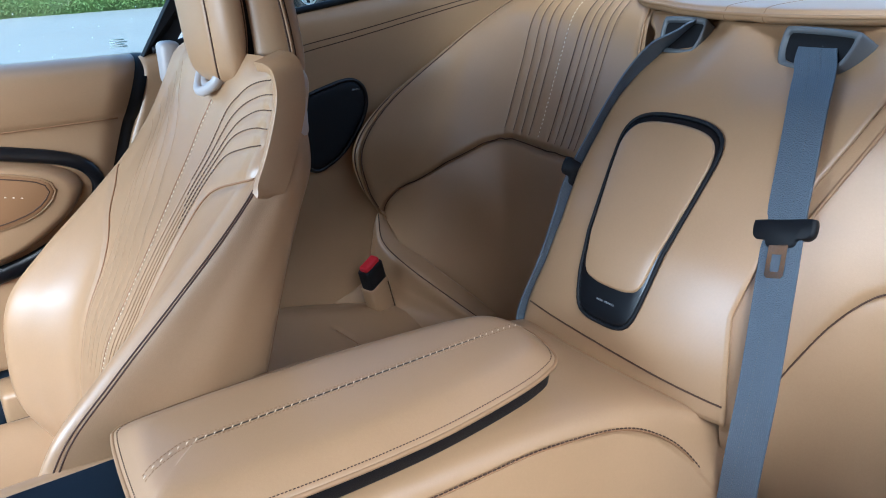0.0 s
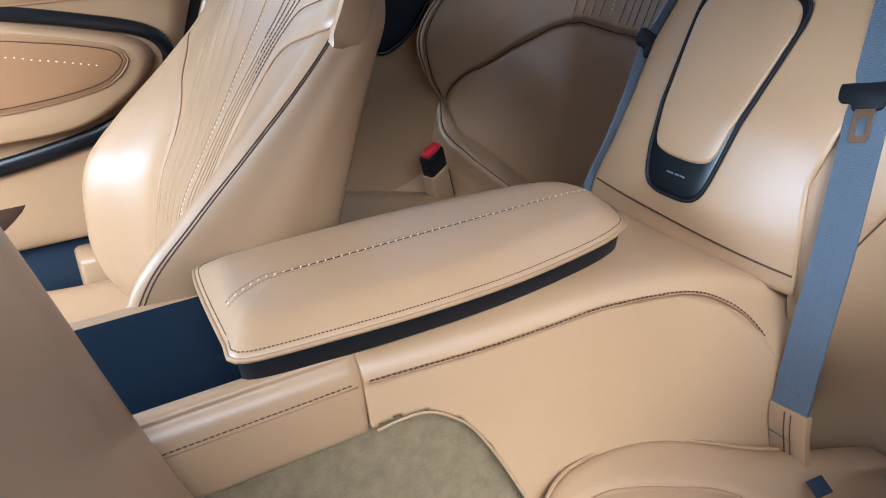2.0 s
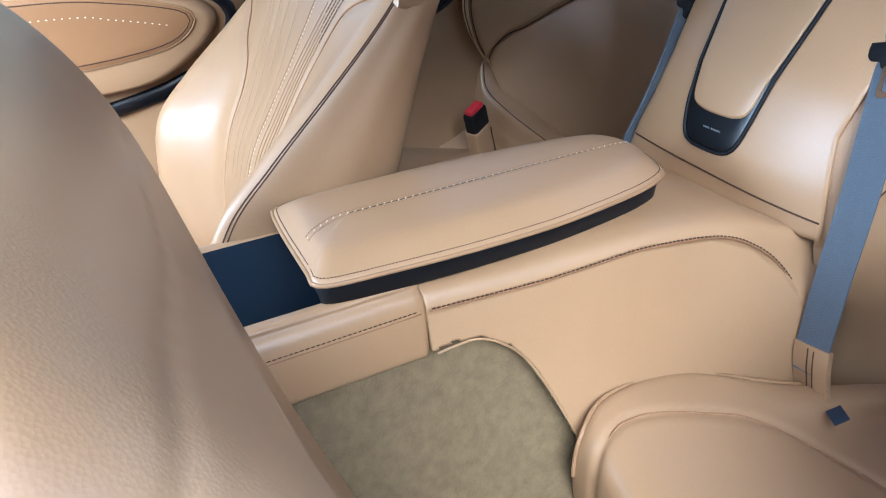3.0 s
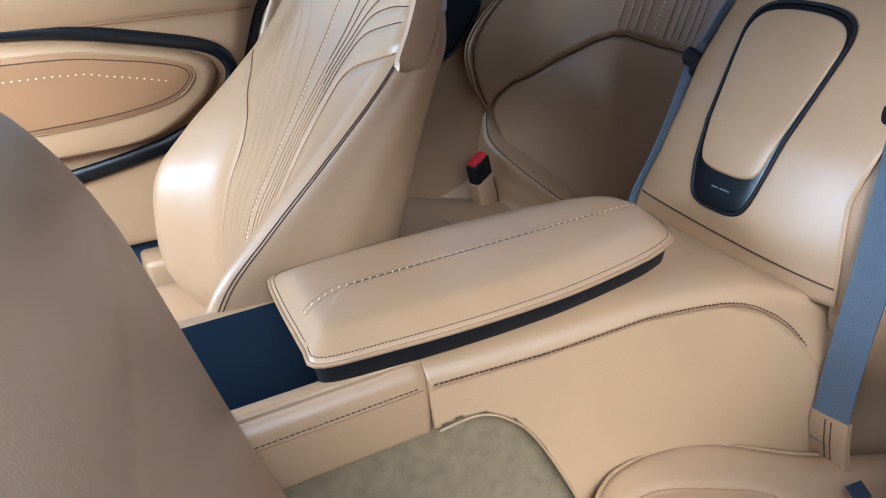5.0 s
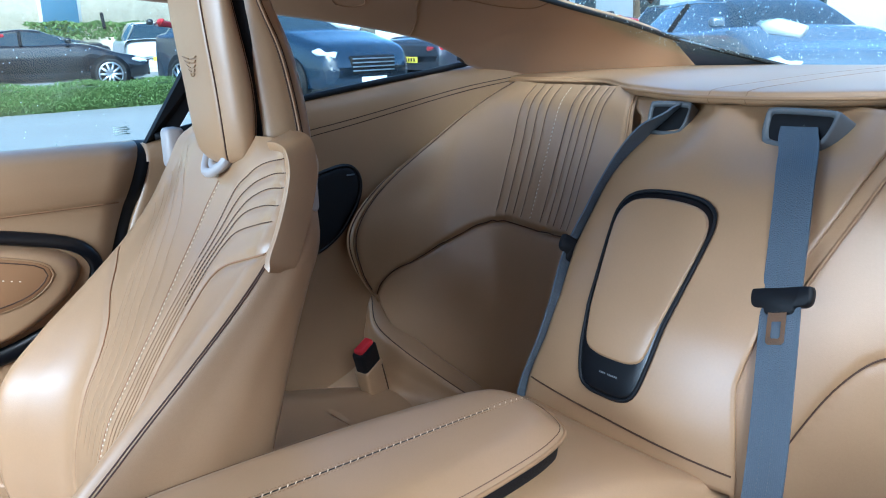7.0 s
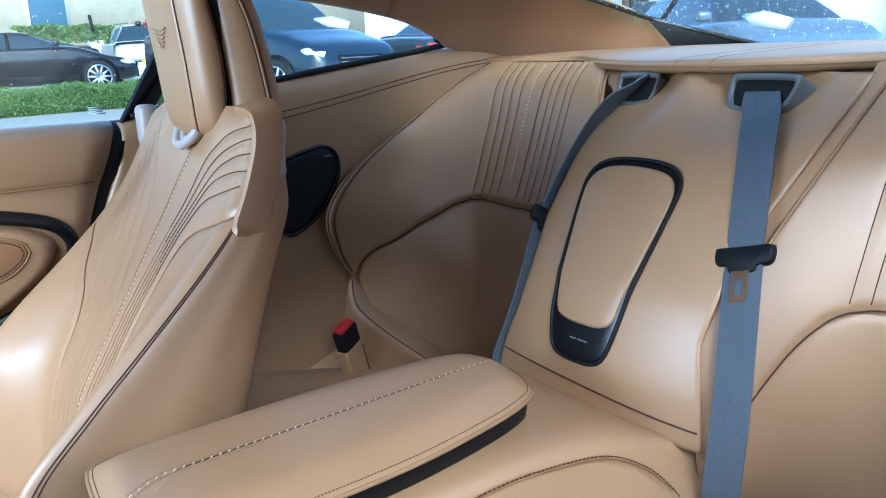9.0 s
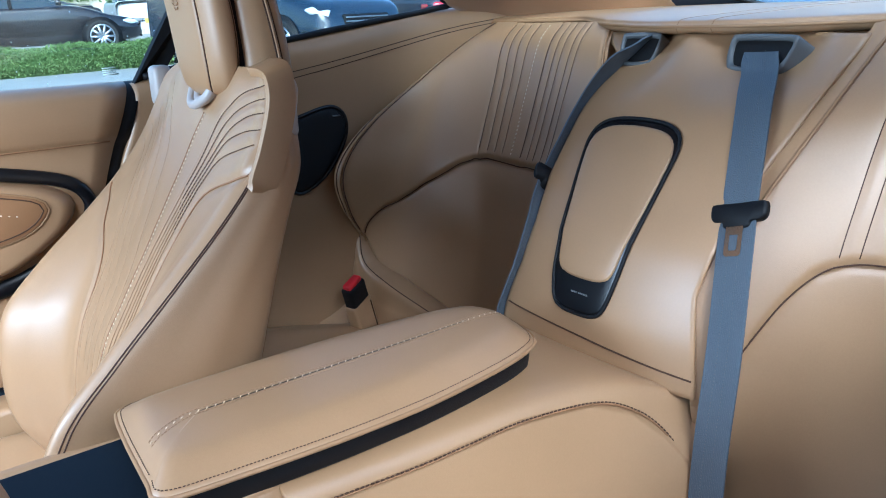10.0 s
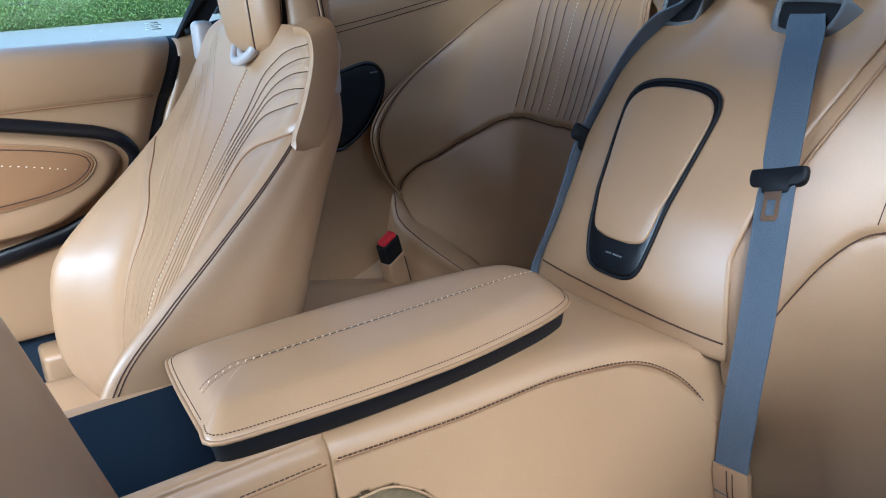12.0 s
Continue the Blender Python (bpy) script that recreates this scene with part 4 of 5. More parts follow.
    for s in (-1, 1):
        for k in range(5):
            z = 1.012 + 0.0052 * k
            y = SEAT_Y + s * np.linspace(0.002, 0.006 + 0.0045 * k, 6)
            x = 0.2105 - 0.001 * (z - 1.0) / 0.01 - 0.0002
            part("mark", tube(np.c_[np.full(6, x), y, z + 0.003 * np.linspace(0, 1, 6) ** 2], 0.0009, 5), leather, head)
    part("headrest_gap_shade", Patch(dark, closed=True).sheet(40, 30), black_matt, seat)
    collar = spline([(0.222, SEAT_Y - 0.034, 0.914), (0.214, SEAT_Y - 0.028, 0.899), (0.205, SEAT_Y - 0.01, 0.888), (0.205, SEAT_Y + 0.01, 0.888), (0.214, SEAT_Y + 0.028, 0.899), (0.222, SEAT_Y + 0.034, 0.914)], 40)
    part("headrest_collar", joined(tube(collar + np.array([0.012, 0, 0.004]), 0.0065, 12), tube(collar + np.array([0.022, 0, 0.008]), 0.007, 12)), pale_part, seat, "pale collar under the headrest")
    rows = []
    for z, x0, xs, x1, w in ((0.70, 0.14, 0.155, 0.165, 0.07), (0.78, 0.185, 0.21, 0.222, 0.085), (0.85, 0.235, 0.268, 0.282, 0.095), (0.89, 0.255, 0.292, 0.308, 0.098), (0.93, 0.261, 0.303, 0.322, 0.095), (1.03, 0.252, 0.288, 0.308, 0.092), (1.10, 0.242, 0.264, 0.284, 0.088), (1.17, 0.237, 0.25, 0.27, 0.08)):
        rows.append(ring_of([(x0 + 0.005, 0), (x0 + 0.003, 0.55 * w), (x0 + 0.004, 0.82 * w), ((x0 + xs) / 2, 0.955 * w), (xs, w), (x1 - 0.003, 0.96 * w), (x1 + 0.006, 0.6 * w), (x1 + 0.01, 0)], z))
    hs = Patch(rows[3:] if fold else rows, closed=True)
    rear = part("headrest_shell", hs.sheet(84, 50), leather, seat)
    for u0 in (4 / 14, 10 / 14):
        for o in (-0.012, 0.012):
            part("seam", tube(hs.on(spline([(u0 + o, 0.15), (u0 + o, 0.5), (u0 + o, 0.98)], 50), 0.0002), 0.001, 6), thread, rear)
        part("piping", tube(hs.on(spline([(u0, 0.15), (u0, 0.5), (u0, 0.98)], 50), 0.0004), 0.0022, 6), piping_tan, rear)
    # belt strap and guide on the inner shoulder
    if not fold:
        strap = spline([(0.236, 0.175, 0.944), (0.239, 0.152, 0.943), (0.24, 0.138, 0.934), (0.237, 0.134, 0.90), (0.219, 0.131, 0.85), (0.204, 0.129, 0.82), (0.2, 0.131, 0.812)], 60)
        sv, sf, *_ = ribbon(strap + np.array([-0.003, 0, 0]), 0.032, (0.95, 0.0, 0.3), 0.005)
        part("shoulder_strap", (sv, sf), leather, seat, "tan leather belt strap", bevel=0.0015)
        part("belt_guide", block(0.234, 0.256, 0.133, 0.165, 0.866, 0.932, 0.007), pale_part, seat, "pale belt guide")
        part("belt_guide", block(0.228, 0.258, 2 * SEAT_Y - 0.165, 2 * SEAT_Y - 0.130, 0.872, 0.934, 0.009), pale_part, seat, "pale belt guide")
    # cushion
    XF[0] = keep
    rows = []
    for x, z in ((0.06, 0.33), (0.0, 0.355), (-0.12, 0.365), (-0.3, 0.39), (-0.45, 0.41), (-0.5, 0.37), (-0.5, 0.28)):
        rows.append([(x, SEAT_Y - 0.25, z - 0.12), (x, SEAT_Y - 0.25, z), (x, SEAT_Y - 0.22, z + 0.035), (x, SEAT_Y - 0.13, z), (x, SEAT_Y, z - 0.01), (x, SEAT_Y + 0.13, z), (x, SEAT_Y + 0.22, z + 0.035), (x, SEAT_Y + 0.25, z), (x, SEAT_Y + 0.25, z - 0.12)])
    part("cushion", Patch(rows).sheet(60, 60), leather, seat, thick=0.03)
    XF[0] = keep
    return seat


front_seat("tan leather front sports seat with fluted backrest and piped bolsters", SEAT_ROWS)
XF[0] = MIRROR
front_seat("tan leather front sports seat tipped forward for rear access", NEAR_ROWS, 55, -0.12)
XF[0] = Matrix.Identity(4)

# ---- far door ----
door = tagged(new("door_1"), "tan leather door panel with black trim and a saddle-leather armrest", "door", kind="structure")
door.location = (-0.3, 0.7, 0.35)
prof = [(0.43, 0.715), (0.445, 0.696), (0.60, 0.69), (0.74, 0.69), (0.80, 0.688), (0.822, 0.678), (0.85, 0.67), (0.88, 0.671), (0.898, 0.684), (0.905, 0.71), (0.903, 0.75)]
dp = Patch([[(x if x < 0.2 else x - 0.357 * min(0.3, max(0.0, 0.907 - z)), y, z) for x in (-0.95, -0.6, -0.3, 0.0, 0.223)] for z, y in prof])
part("door_panel", dp.sheet(20, 70), leather, door, thick=0.02)
part("seam", tube(np.array([(x, 0.6845, 0.812) for x in np.linspace(-0.94, 0.18, 40)]), 0.0016, 6), groove, door)
pull = spline([(-0.7, 0.80), (-0.4, 0.80), (-0.134, 0.796), (-0.02, 0.775), (0.064, 0.756), (0.106, 0.732), (0.108, 0.703), (0.072, 0.664), (-0.011, 0.622), (-0.175, 0.612), (-0.4, 0.612), (-0.7, 0.62), (-0.76, 0.7)], 120, True)


def on_door(loop, lift):
    l = np.asarray(loop, float)
    return np.stack([l[:, 0], 0.688 - np.broadcast_to(lift, len(l)), l[:, 1]], 1)


arm = part("armrest", cushioned(pull, -0.01, 0.03, 0.03, 6, on_door), leather, door, "padded tan armrest")
part("trim", tube(on_door(spline([(-0.6, 0.815), (-0.3, 0.815), (-0.13, 0.808), (0.025, 0.778), (0.105, 0.754), (0.133, 0.722), (0.128, 0.69), (0.11, 0.67)], 80), 0.003), 0.011, 10, squash=0.5, up=(0, -1, 0)), black, door, "gloss black trim strip")
part("trim", tube(on_door(spline([(-0.7, 0.575), (-0.4, 0.572), (-0.19, 0.573), (-0.02, 0.598), (0.05, 0.62)], 60), 0.003), 0.014, 10, squash=0.5, up=(0, -1, 0)), black, door)
pad_loop = spline([(-0.6, 0.784), (-0.35, 0.784), (-0.137, 0.781), (-0.04, 0.766), (0.025, 0.75), (0.06, 0.735), (0.064, 0.714), (0.03, 0.686), (-0.043, 0.671), (-0.164, 0.664), (-0.4, 0.664), (-0.6, 0.67), (-0.65, 0.72)], 110, True)
c0 = pad_loop.mean(0)
part("armrest_pad", cushioned(pad_loop, 0.026, 0.0335, 0.006, 4, on_door), leather_dark, door, "darker saddle-leather inset")
part("piping", tube(on_door(pad_loop, 0.0305), 0.0022, 6, True), piping_tan, door)
pocket = spline([(-0.7, 0.545), (-0.3, 0.54), (-0.14, 0.538), (-0.112, 0.528), (-0.14, 0.49), (-0.2, 0.462), (-0.4, 0.45), (-0.7, 0.45)], 60, True)
part("sill_step", block(-0.075, 0.06, 0.655, 0.74, 0.33, 0.408, 0.01), leather, door, "tan leather sill step")
part("sill_step_seam", tube(np.array([(-0.074, 0.654, 0.36), (0.06, 0.654, 0.36)]), 0.0012, 5), thread, door)
part("sill_shadow", block(-1.0, 0.2, 0.72, 0.735, 0.2, 0.44), navy, door)
# No hollow here: the pocket's inner shade is the sheet's dark brown.
part("map_pocket_shade", cushioned(pocket, -0.012, -0.004, 0.004, 2, on_door), thread, door, "flat dark sheet for the shade inside the map pocket")

# ---- pillar and glass ----
glass = bpy.data.materials.new("window_glass")
glass.use_nodes = True
gn = glass.node_tree
g1 = gn.nodes.new("ShaderNodeBsdfTransparent")
g1.inputs[0].default_value = (0.93, 0.995, 0.975, 1)
g2 = gn.nodes.new("ShaderNodeBsdfGlossy")
g2.inputs["Roughness"].default_value = 0.02
gm = gn.nodes.new("ShaderNodeMixShader")
gm.inputs[0].default_value = 0.05
gn.links.new(g1.outputs[0], gm.inputs[1])
gn.links.new(g2.outputs[0], gm.inputs[2])
gn.links.new(gm.outputs[0], gn.nodes["Material Output"].inputs[0])


def pane(name, corners, label):
    c = np.array(corners, float)
    k = np.cross(c[1] - c[0], c[2] - c[0])
    k = 0.004 * k / np.linalg.norm(k)
    m = len(c)
    vv = np.vstack([c, c + k])
    ff = [tuple(range(m))[::-1], tuple(range(m, 2 * m))] + [(i, (i + 1) % m, m + (i + 1) % m, m + i) for i in range(m)]
    ob = part(name, (vv, ff), glass, flat=True)
    ob.visible_shadow = False
    return tagged(ob, label, "window", kind="structure")


pane("window_1", [(-0.9, 0.73, 0.89), (0.27, 0.735, 0.895), (0.36, 0.60, 1.13), (-0.7, 0.58, 1.14)], "raised door window glass with rain drops")
pane("window_2", [(0.30, 0.73, 0.90), (0.90, 0.70, 0.99), (0.75, 0.63, 1.06), (0.38, 0.60, 1.125)], "small rear quarter window")
pane("window_3", [(1.42, -0.72, 0.985), (1.42, 0.72, 0.985), (0.75, 0.46, 1.165), (0.75, -0.46, 1.165)], "sloping rear window wet with rain drops")
edge = lambda z: 0.222 - 0.357 * min(0.3, max(0.0, 0.907 - z))
part("shut_line", Patch([[(edge(z) - 0.012, y + 0.008, z - 0.004), (edge(z) + 0.005, y + 0.008, z - 0.004), (edge(z) + 0.022, y + 0.008, z - 0.004)] for z, y in prof]).sheet(4, 60), black_matt, door, "black rubber shut line", thick=-0.003)
pillar = part("pillar", (np.array([(0.228, 0.70, 0.33), (0.25, 0.70, 0.33), (0.25, 0.70, 0.9), (0.28, 0.69, 0.905), (0.40, 0.57, 1.13), (0.35, 0.58, 1.13), (0.235, 0.69, 0.9)]), [(0, 1, 2, 3, 4, 5, 6)]), black_matt, thick=0.01, flat=True)
tagged(pillar, "black shut-line pillar behind the door window", "pillar", kind="structure")
part("window_seal", tube(spline([(0.25, 0.684, 0.911), (0.40, 0.684, 0.938), (0.558, 0.684, 0.962), (0.656, 0.683, 0.975), (0.76, 0.681, 0.988), (0.813, 0.68, 0.994), (0.857, 0.671, 1.002), (0.89, 0.662, 1.008), (0.86, 0.652, 1.02)], 80), 0.006, 8), black_matt, wall_far, "black rubber window seal")

# ---- outdoors ----
OUT = Matrix.Rotation(radians(1.39), 4, "X")
asphalt = mat("pale_paving", (0.30, 0.30, 0.285), 0.9, vary=0.15, grain=0.6, grain_scale=60, coarse=0.4)
XF[0] = OUT
bm = bmesh.new()
bmesh.ops.create_grid(bm, x_segments=2, y_segments=2, size=600)
ground = part("ground", bm, asphalt)
tagged(ground, "pale grey paved car park", "ground", kind="structure")


def disc(r, half, sides=20, rings=((1.0, 0.0),)):
    """A lathe shape round the y axis: rings of (radius share, offset)."""
    a = np.linspace(0, 2 * math.pi, sides, endpoint=False)
    v = np.vstack([np.c_[np.cos(a) * r * k, np.full(sides, o), np.sin(a) * r * k] for k, o in rings])
    m = len(rings)
    f = [(i * sides + s, i * sides + (s + 1) % sides, (i + 1) * sides + (s + 1) % sides, (i + 1) * sides + s) for i in range(m - 1) for s in range(sides)]
    f += [tuple(range(sides))[::-1], tuple((m - 1) * sides + s for s in range(sides))]
    return v, f


tyre_mat = mat("tyre_rubber", (0.02, 0.02, 0.021), 0.8, vary=0.2)
alloy = mat("alloy", (0.55, 0.56, 0.58), 0.3, metal=1.0, vary=0.05)
dark_glass = mat("car_glass", (0.03, 0.045, 0.055), 0.08, vary=0.05, coat=0.5)
lamp_clear = mat("headlamp", (0.75, 0.78, 0.8), 0.1, vary=0.05, coat=1.0)
lamp_red = mat("tail_lamp", (0.45, 0.02, 0.03), 0.2, vary=0.05, coat=0.6)
plate_white = mat("plate_white", (0.75, 0.75, 0.72), 0.5)
plate_yellow = mat("plate_yellow", (0.75, 0.6, 0.06), 0.5)


def paint(name, color):
    return mat(name, color, 0.25, vary=0.04, coat=0.6, spec=0.5)


def car(m, label, color, length, width, height, bonnet, boot, cabin, plate, group="parked cars"):
    """A parked car. bonnet and boot: heights of both ends' tops; cabin: foot and top of screen and rear window along its length."""
    keep = XF[0]
    XF[0] = keep @ m
    ob = thing("car", (0, 0, 0), label, "car", group)
    hl, hw = length / 2, width / 2
    belt = max(bonnet, boot) + 0.04
    foot_r, top_r, top_f, foot_f = cabin
    rows = []
    for x, top, w, low in ((-hl, boot * 0.72, 0.80, 0.42), (-hl + 0.06, boot * 0.93, 0.9, 0.3), (-hl + 0.35, boot, 0.98, 0.24), (foot_r, belt, 1.0, 0.22), (0.0, belt, 1.0, 0.2), (foot_f, belt, 1.0, 0.22), (hl * 0.72, bonnet, 0.98, 0.24), (hl - 0.22, bonnet * 0.88, 0.93, 0.26), (hl - 0.05, bonnet * 0.72, 0.82, 0.3), (hl, bonnet * 0.58, 0.72, 0.36)):
        h = [(0.75 * w * hw, low), (w * hw - 0.03, low + 0.06), (w * hw, low + 0.26), (w * hw - 0.015, top - 0.16), (w * hw - 0.07, top - 0.04), (w * hw * 0.72, top), (0.0, top + 0.02)]
        rows.append([(x, -y, z) for y, z in h] + [(x, y, z) for y, z in h[::-1][1:]])
    body_patch = Patch(rows, flip=True)
    bv, bf = body_patch.sheet(39, 60)
    ends = [tuple(range(39)), tuple(59 * 39 + i for i in range(39))[::-1]]
    body = part("body", (bv, list(map(tuple, bf)) + ends), color, ob)
    rows = []
    for x, top, w in ((foot_r, belt - 0.03, 0.86), (top_r, height - 0.04, 0.66), ((top_r + top_f) / 2, height, 0.68), (top_f, height - 0.03, 0.67), (foot_f, belt - 0.05, 0.88)):
        rows.append([(x, -hw * 0.93, belt - 0.05), (x, -hw * w, top - 0.05), (x, -hw * w * 0.8, top), (x, 0, top + 0.02), (x, hw * w * 0.8, top), (x, hw * w, top - 0.05), (x, hw * 0.93, belt - 0.05)])
    cab = Patch(rows, flip=True)
    part("windows", cab.sheet(40, 40), dark_glass, ob, "dark tinted windows")
    top = Patch([[(x, y * 1.01, z + 0.012) for x, y, z in r[1:6]] for r in (rows[1], rows[2], rows[3])], flip=True)
    part("roof", top.sheet(24, 24), color, ob, thick=0.02)
    for s in (-1, 1):
        u = 0.5 + s / 3
        part("pillar", tube(cab.on(spline([(u, 0.48), (0.5 + s * 0.42, 0.47), (0.5 + s * 0.5, 0.46)], 10), 0.0), 0.035, 8), black_matt, ob)
        part("mirror", block(foot_f - 0.36, foot_f - 0.24, s * (hw + 0.03) - 0.09, s * (hw + 0.03) + 0.09, belt, belt + 0.12, 0.04), color, ob)
        part("headlamp", tube(np.array([(hl - 0.5, s * hw * 0.86, bonnet * 0.83), (hl - 0.28, s * hw * 0.83, bonnet * 0.80), (hl - 0.1, s * hw * 0.68, bonnet * 0.75)]), np.array([0.05, 0.13, 0.09]), 12, squash=0.5, up=(0.5, 0, 1)), lamp_clear, ob)
        part("tail_lamp", tube(np.array([(-hl + 0.35, s * hw * 0.93, boot * 0.86), (-hl + 0.1, s * hw * 0.87, boot * 0.83), (-hl + 0.03, s * hw * 0.55, boot * 0.80)]), np.array([0.03, 0.06, 0.05]), 10), lamp_red, ob)
        for wx in (-hl + 0.82, hl - 0.88):
            r = 0.345 if height < 1.5 else 0.37
            mm = Matrix.Translation((wx, s * (hw - 0.09), r))
            XF[0] = keep @ m @ mm
            part("wheel_arch", disc(r + 0.06, 0.1, 24, ((1, -0.06), (1, 0.098 if s > 0 else -0.098))), black_matt, ob)
            XF[0] = keep @ m @ mm @ Matrix.Diagonal((1, s, 1, 1))
            wheel = part("wheel", disc(r, 0.1, 28, ((0.9, -0.1), (1.0, -0.07), (1.0, 0.085), (0.92, 0.105), (0.72, 0.1), (0.7, 0.07))), tyre_mat, ob, "black tyre")
            spokes = [tube(np.array([(0, 0.1, 0), (math.cos(a) * r * 0.7, 0.104, math.sin(a) * r * 0.7)]), np.array([0.035, 0.022]), 6) for a in np.linspace(0, 2 * math.pi, 10, endpoint=False)]
            ring = tube(np.array([(math.cos(a) * r * 0.7, 0.1, math.sin(a) * r * 0.7) for a in np.linspace(0, 2 * math.pi, 28, endpoint=False)]), 0.016, 6, True)
            part("rim", joined(ring, *spokes), alloy, wheel, "silver spoked rim")
    XF[0] = keep @ m
    part("grille", block(hl - 0.1, hl + 0.0, -0.46, 0.46, bonnet * 0.46, bonnet * 0.74, 0.03), black_matt, ob)
    for k in range(4):
        z = bonnet * (0.525 + 0.055 * k)
        part("grille_bar", block(hl - 0.02, hl + 0.012, -0.43, 0.43, z, z + 0.02, 0.004), alloy, ob)
    part("number_plate", block(hl - 0.02, hl + 0.012, -0.26, 0.26, 0.36, 0.47, 0.004), plate_white, ob)
    rear_plate = part("number_plate", block(-hl - 0.012, -hl + 0.05, -0.26, 0.26, boot * 0.55, boot * 0.55 + 0.11, 0.004), plate, ob)
    for k in range(6):
        part("plate_bar", block(-hl - 0.016, -hl - 0.01, -0.2 + k * 0.07, -0.165 + k * 0.07, boot * 0.55 + 0.025, boot * 0.55 + 0.085), black_matt, rear_plate)
    XF[0] = keep
    return ob


def put(x, y, heading):
    return Matrix.Translation((x, y, 0)) @ Matrix.Rotation(radians(heading), 4, "Z")


car(put(2.95, 18.3, -3), "black two-door coupe parked behind the hedge", paint("black_paint", (0.008, 0.009, 0.012)), 4.7, 1.9, 1.28, 0.80, 0.95, (-1.9, -0.5, 0.25, 1.0), plate_yellow)
car(put(3.7, 24.0, 176), "black sports car parked beside a stone bank", paint("jet_paint", (0.01, 0.011, 0.014)), 4.6, 1.85, 1.3, 0.82, 0.95, (-1.9, -0.6, 0.3, 1.1), plate_yellow)
car(put(6.2, 20.2, 80), "white hatchback parked with its tail to the hedge", paint("white_paint", (0.75, 0.76, 0.77)), 4.1, 1.75, 1.45, 0.9, 1.02, (-1.9, -1.4, 0.35, 1.1), plate_yellow)
car(put(5.69, 11.77, -78), "dark blue sport utility vehicle parked nose towards the lane", paint("navy_paint", (0.008, 0.02, 0.04)), 4.65, 1.9, 1.7, 1.05, 1.12, (-2.15, -1.7, 0.3, 1.15), plate_yellow)
car(put(10.7, 12.4, 12), "dark grey saloon parked beyond the utility vehicle", paint("graphite_paint", (0.03, 0.035, 0.045)), 4.6, 1.82, 1.42, 0.9, 1.0, (-1.7, -1.0, 0.35, 1.15), plate_yellow)
car(put(9.25, 5.15, 238), "pale blue-grey estate car parked with its nose to the lane", paint("silver_paint", (0.12, 0.155, 0.2)), 4.6, 1.8, 1.45, 0.92, 1.05, (-2.1, -1.7, 0.3, 1.15), plate_yellow)
car(put(12.3, 8.6, 36), "dark grey hatchback with its tail to the lane", paint("ink_paint", (0.02, 0.025, 0.035)), 4.2, 1.75, 1.48, 0.9, 1.05, (-1.95, -1.5, 0.3, 1.1), plate_yellow)

# hedge of small leaves
rng = np.random.default_rng(5)
leaf_mat = mat("hedge_leaf", (0.12, 0.19, 0.05), 0.6, vary=0.35, coarse=3.0, grain_scale=40)


def leaves(centres, size, normals_up=0.4):
    """Leaf blades at the centres, each folded along its middle, in one mesh."""
    m = len(centres)
    d = rng.normal(size=(m, 3))
    d[:, 2] += normals_up
    d /= np.linalg.norm(d, axis=1, keepdims=True)
    s = np.cross(d, rng.normal(size=(m, 3)))
    s /= np.linalg.norm(s, axis=1, keepdims=True)
    n = np.cross(d, s)
    k = size * rng.uniform(0.6, 1.3, size=(m, 1))
    v = np.stack([centres - d * k, centres + s * k * 0.5 + n * k * 0.15, centres + d * k, centres - s * k * 0.5 + n * k * 0.15], 1).reshape(-1, 3)
    f = np.arange(4 * m).reshape(m, 4)
    return v, f


def hedge(x0, x1, y0, y1, h, m, name, label, size=0.035):
    q = rng.uniform(size=(m, 3))
    face = rng.integers(0, 3, m)
    q[face == 0, 1] = rng.uniform(0, 0.12, (face == 0).sum())
    q[face == 1, 2] = rng.uniform(0.88, 1.0, (face == 1).sum())
    p = np.stack([x0 + q[:, 0] * (x1 - x0), y0 + q[:, 1] * (y1 - y0) + 0.17 * (q[:, 0] * (x1 - x0)), q[:, 2] * h], 1)
    p[:, 2] += 0.03 * np.sin(p[:, 0] * 5) * q[:, 2] + rng.normal(0, 0.015, m)
    ob = part(name, leaves(p, size), leaf_mat, flat=True)
    return tagged(ob, label, "hedge", kind="stuff")


hedge(-6.0, 4.3, 10.9, 11.7, 0.40, 34000, "hedge", "low clipped green hedge along the car park", 0.021)
core = part("hedge_core", block(-6.0, 4.3, 11.0, 11.6, 0.0, 0.33), leaf_mat, None)
core.data.transform(OUT @ Matrix(((1, 0, 0, 0), (0.17, 1, 0, 1.02), (0, 0, 1, 0), (0, 0, 0, 1))) @ OUT.inverted())
tagged(core, "dense twiggy middle of the clipped hedge", "hedge", kind="stuff")

# stone bank and buildings
stone = mat("pale_brick", (0.6, 0.53, 0.41), 0.85, vary=0.2, grain=0.6, grain_scale=30, coarse=2.5, tint=(0.55, 0.47, 0.35))
white_wall = mat("white_render", (0.72, 0.72, 0.70), 0.8, vary=0.06, coarse=0.7)
blue_door = mat("blue_paint", (0.05, 0.12, 0.19), 0.45, vary=0.08)
slate = mat("roof_slate", (0.09, 0.09, 0.10), 0.7, vary=0.2)
bank = part("bank", block(-14, 22, 26.5, 27.4, -0.2, 1.15, 0.05), stone)
tagged(bank, "low pale brick bank in front of the building", "wall", kind="structure")
hedge(4.4, 9.5, 26.0, 26.9, 0.5, 3000, "shrubs", "row of bright green shrubs on the brick bank", 0.07).data.transform(Matrix.Translation((0, 0, 1.1)))
house = thing("house", (4, 31, 0), "pale brick building with a blue door and small windows", "house")
part("wall", block(-14, 18, 28.2, 34, -0.2, 7.0), stone, house)
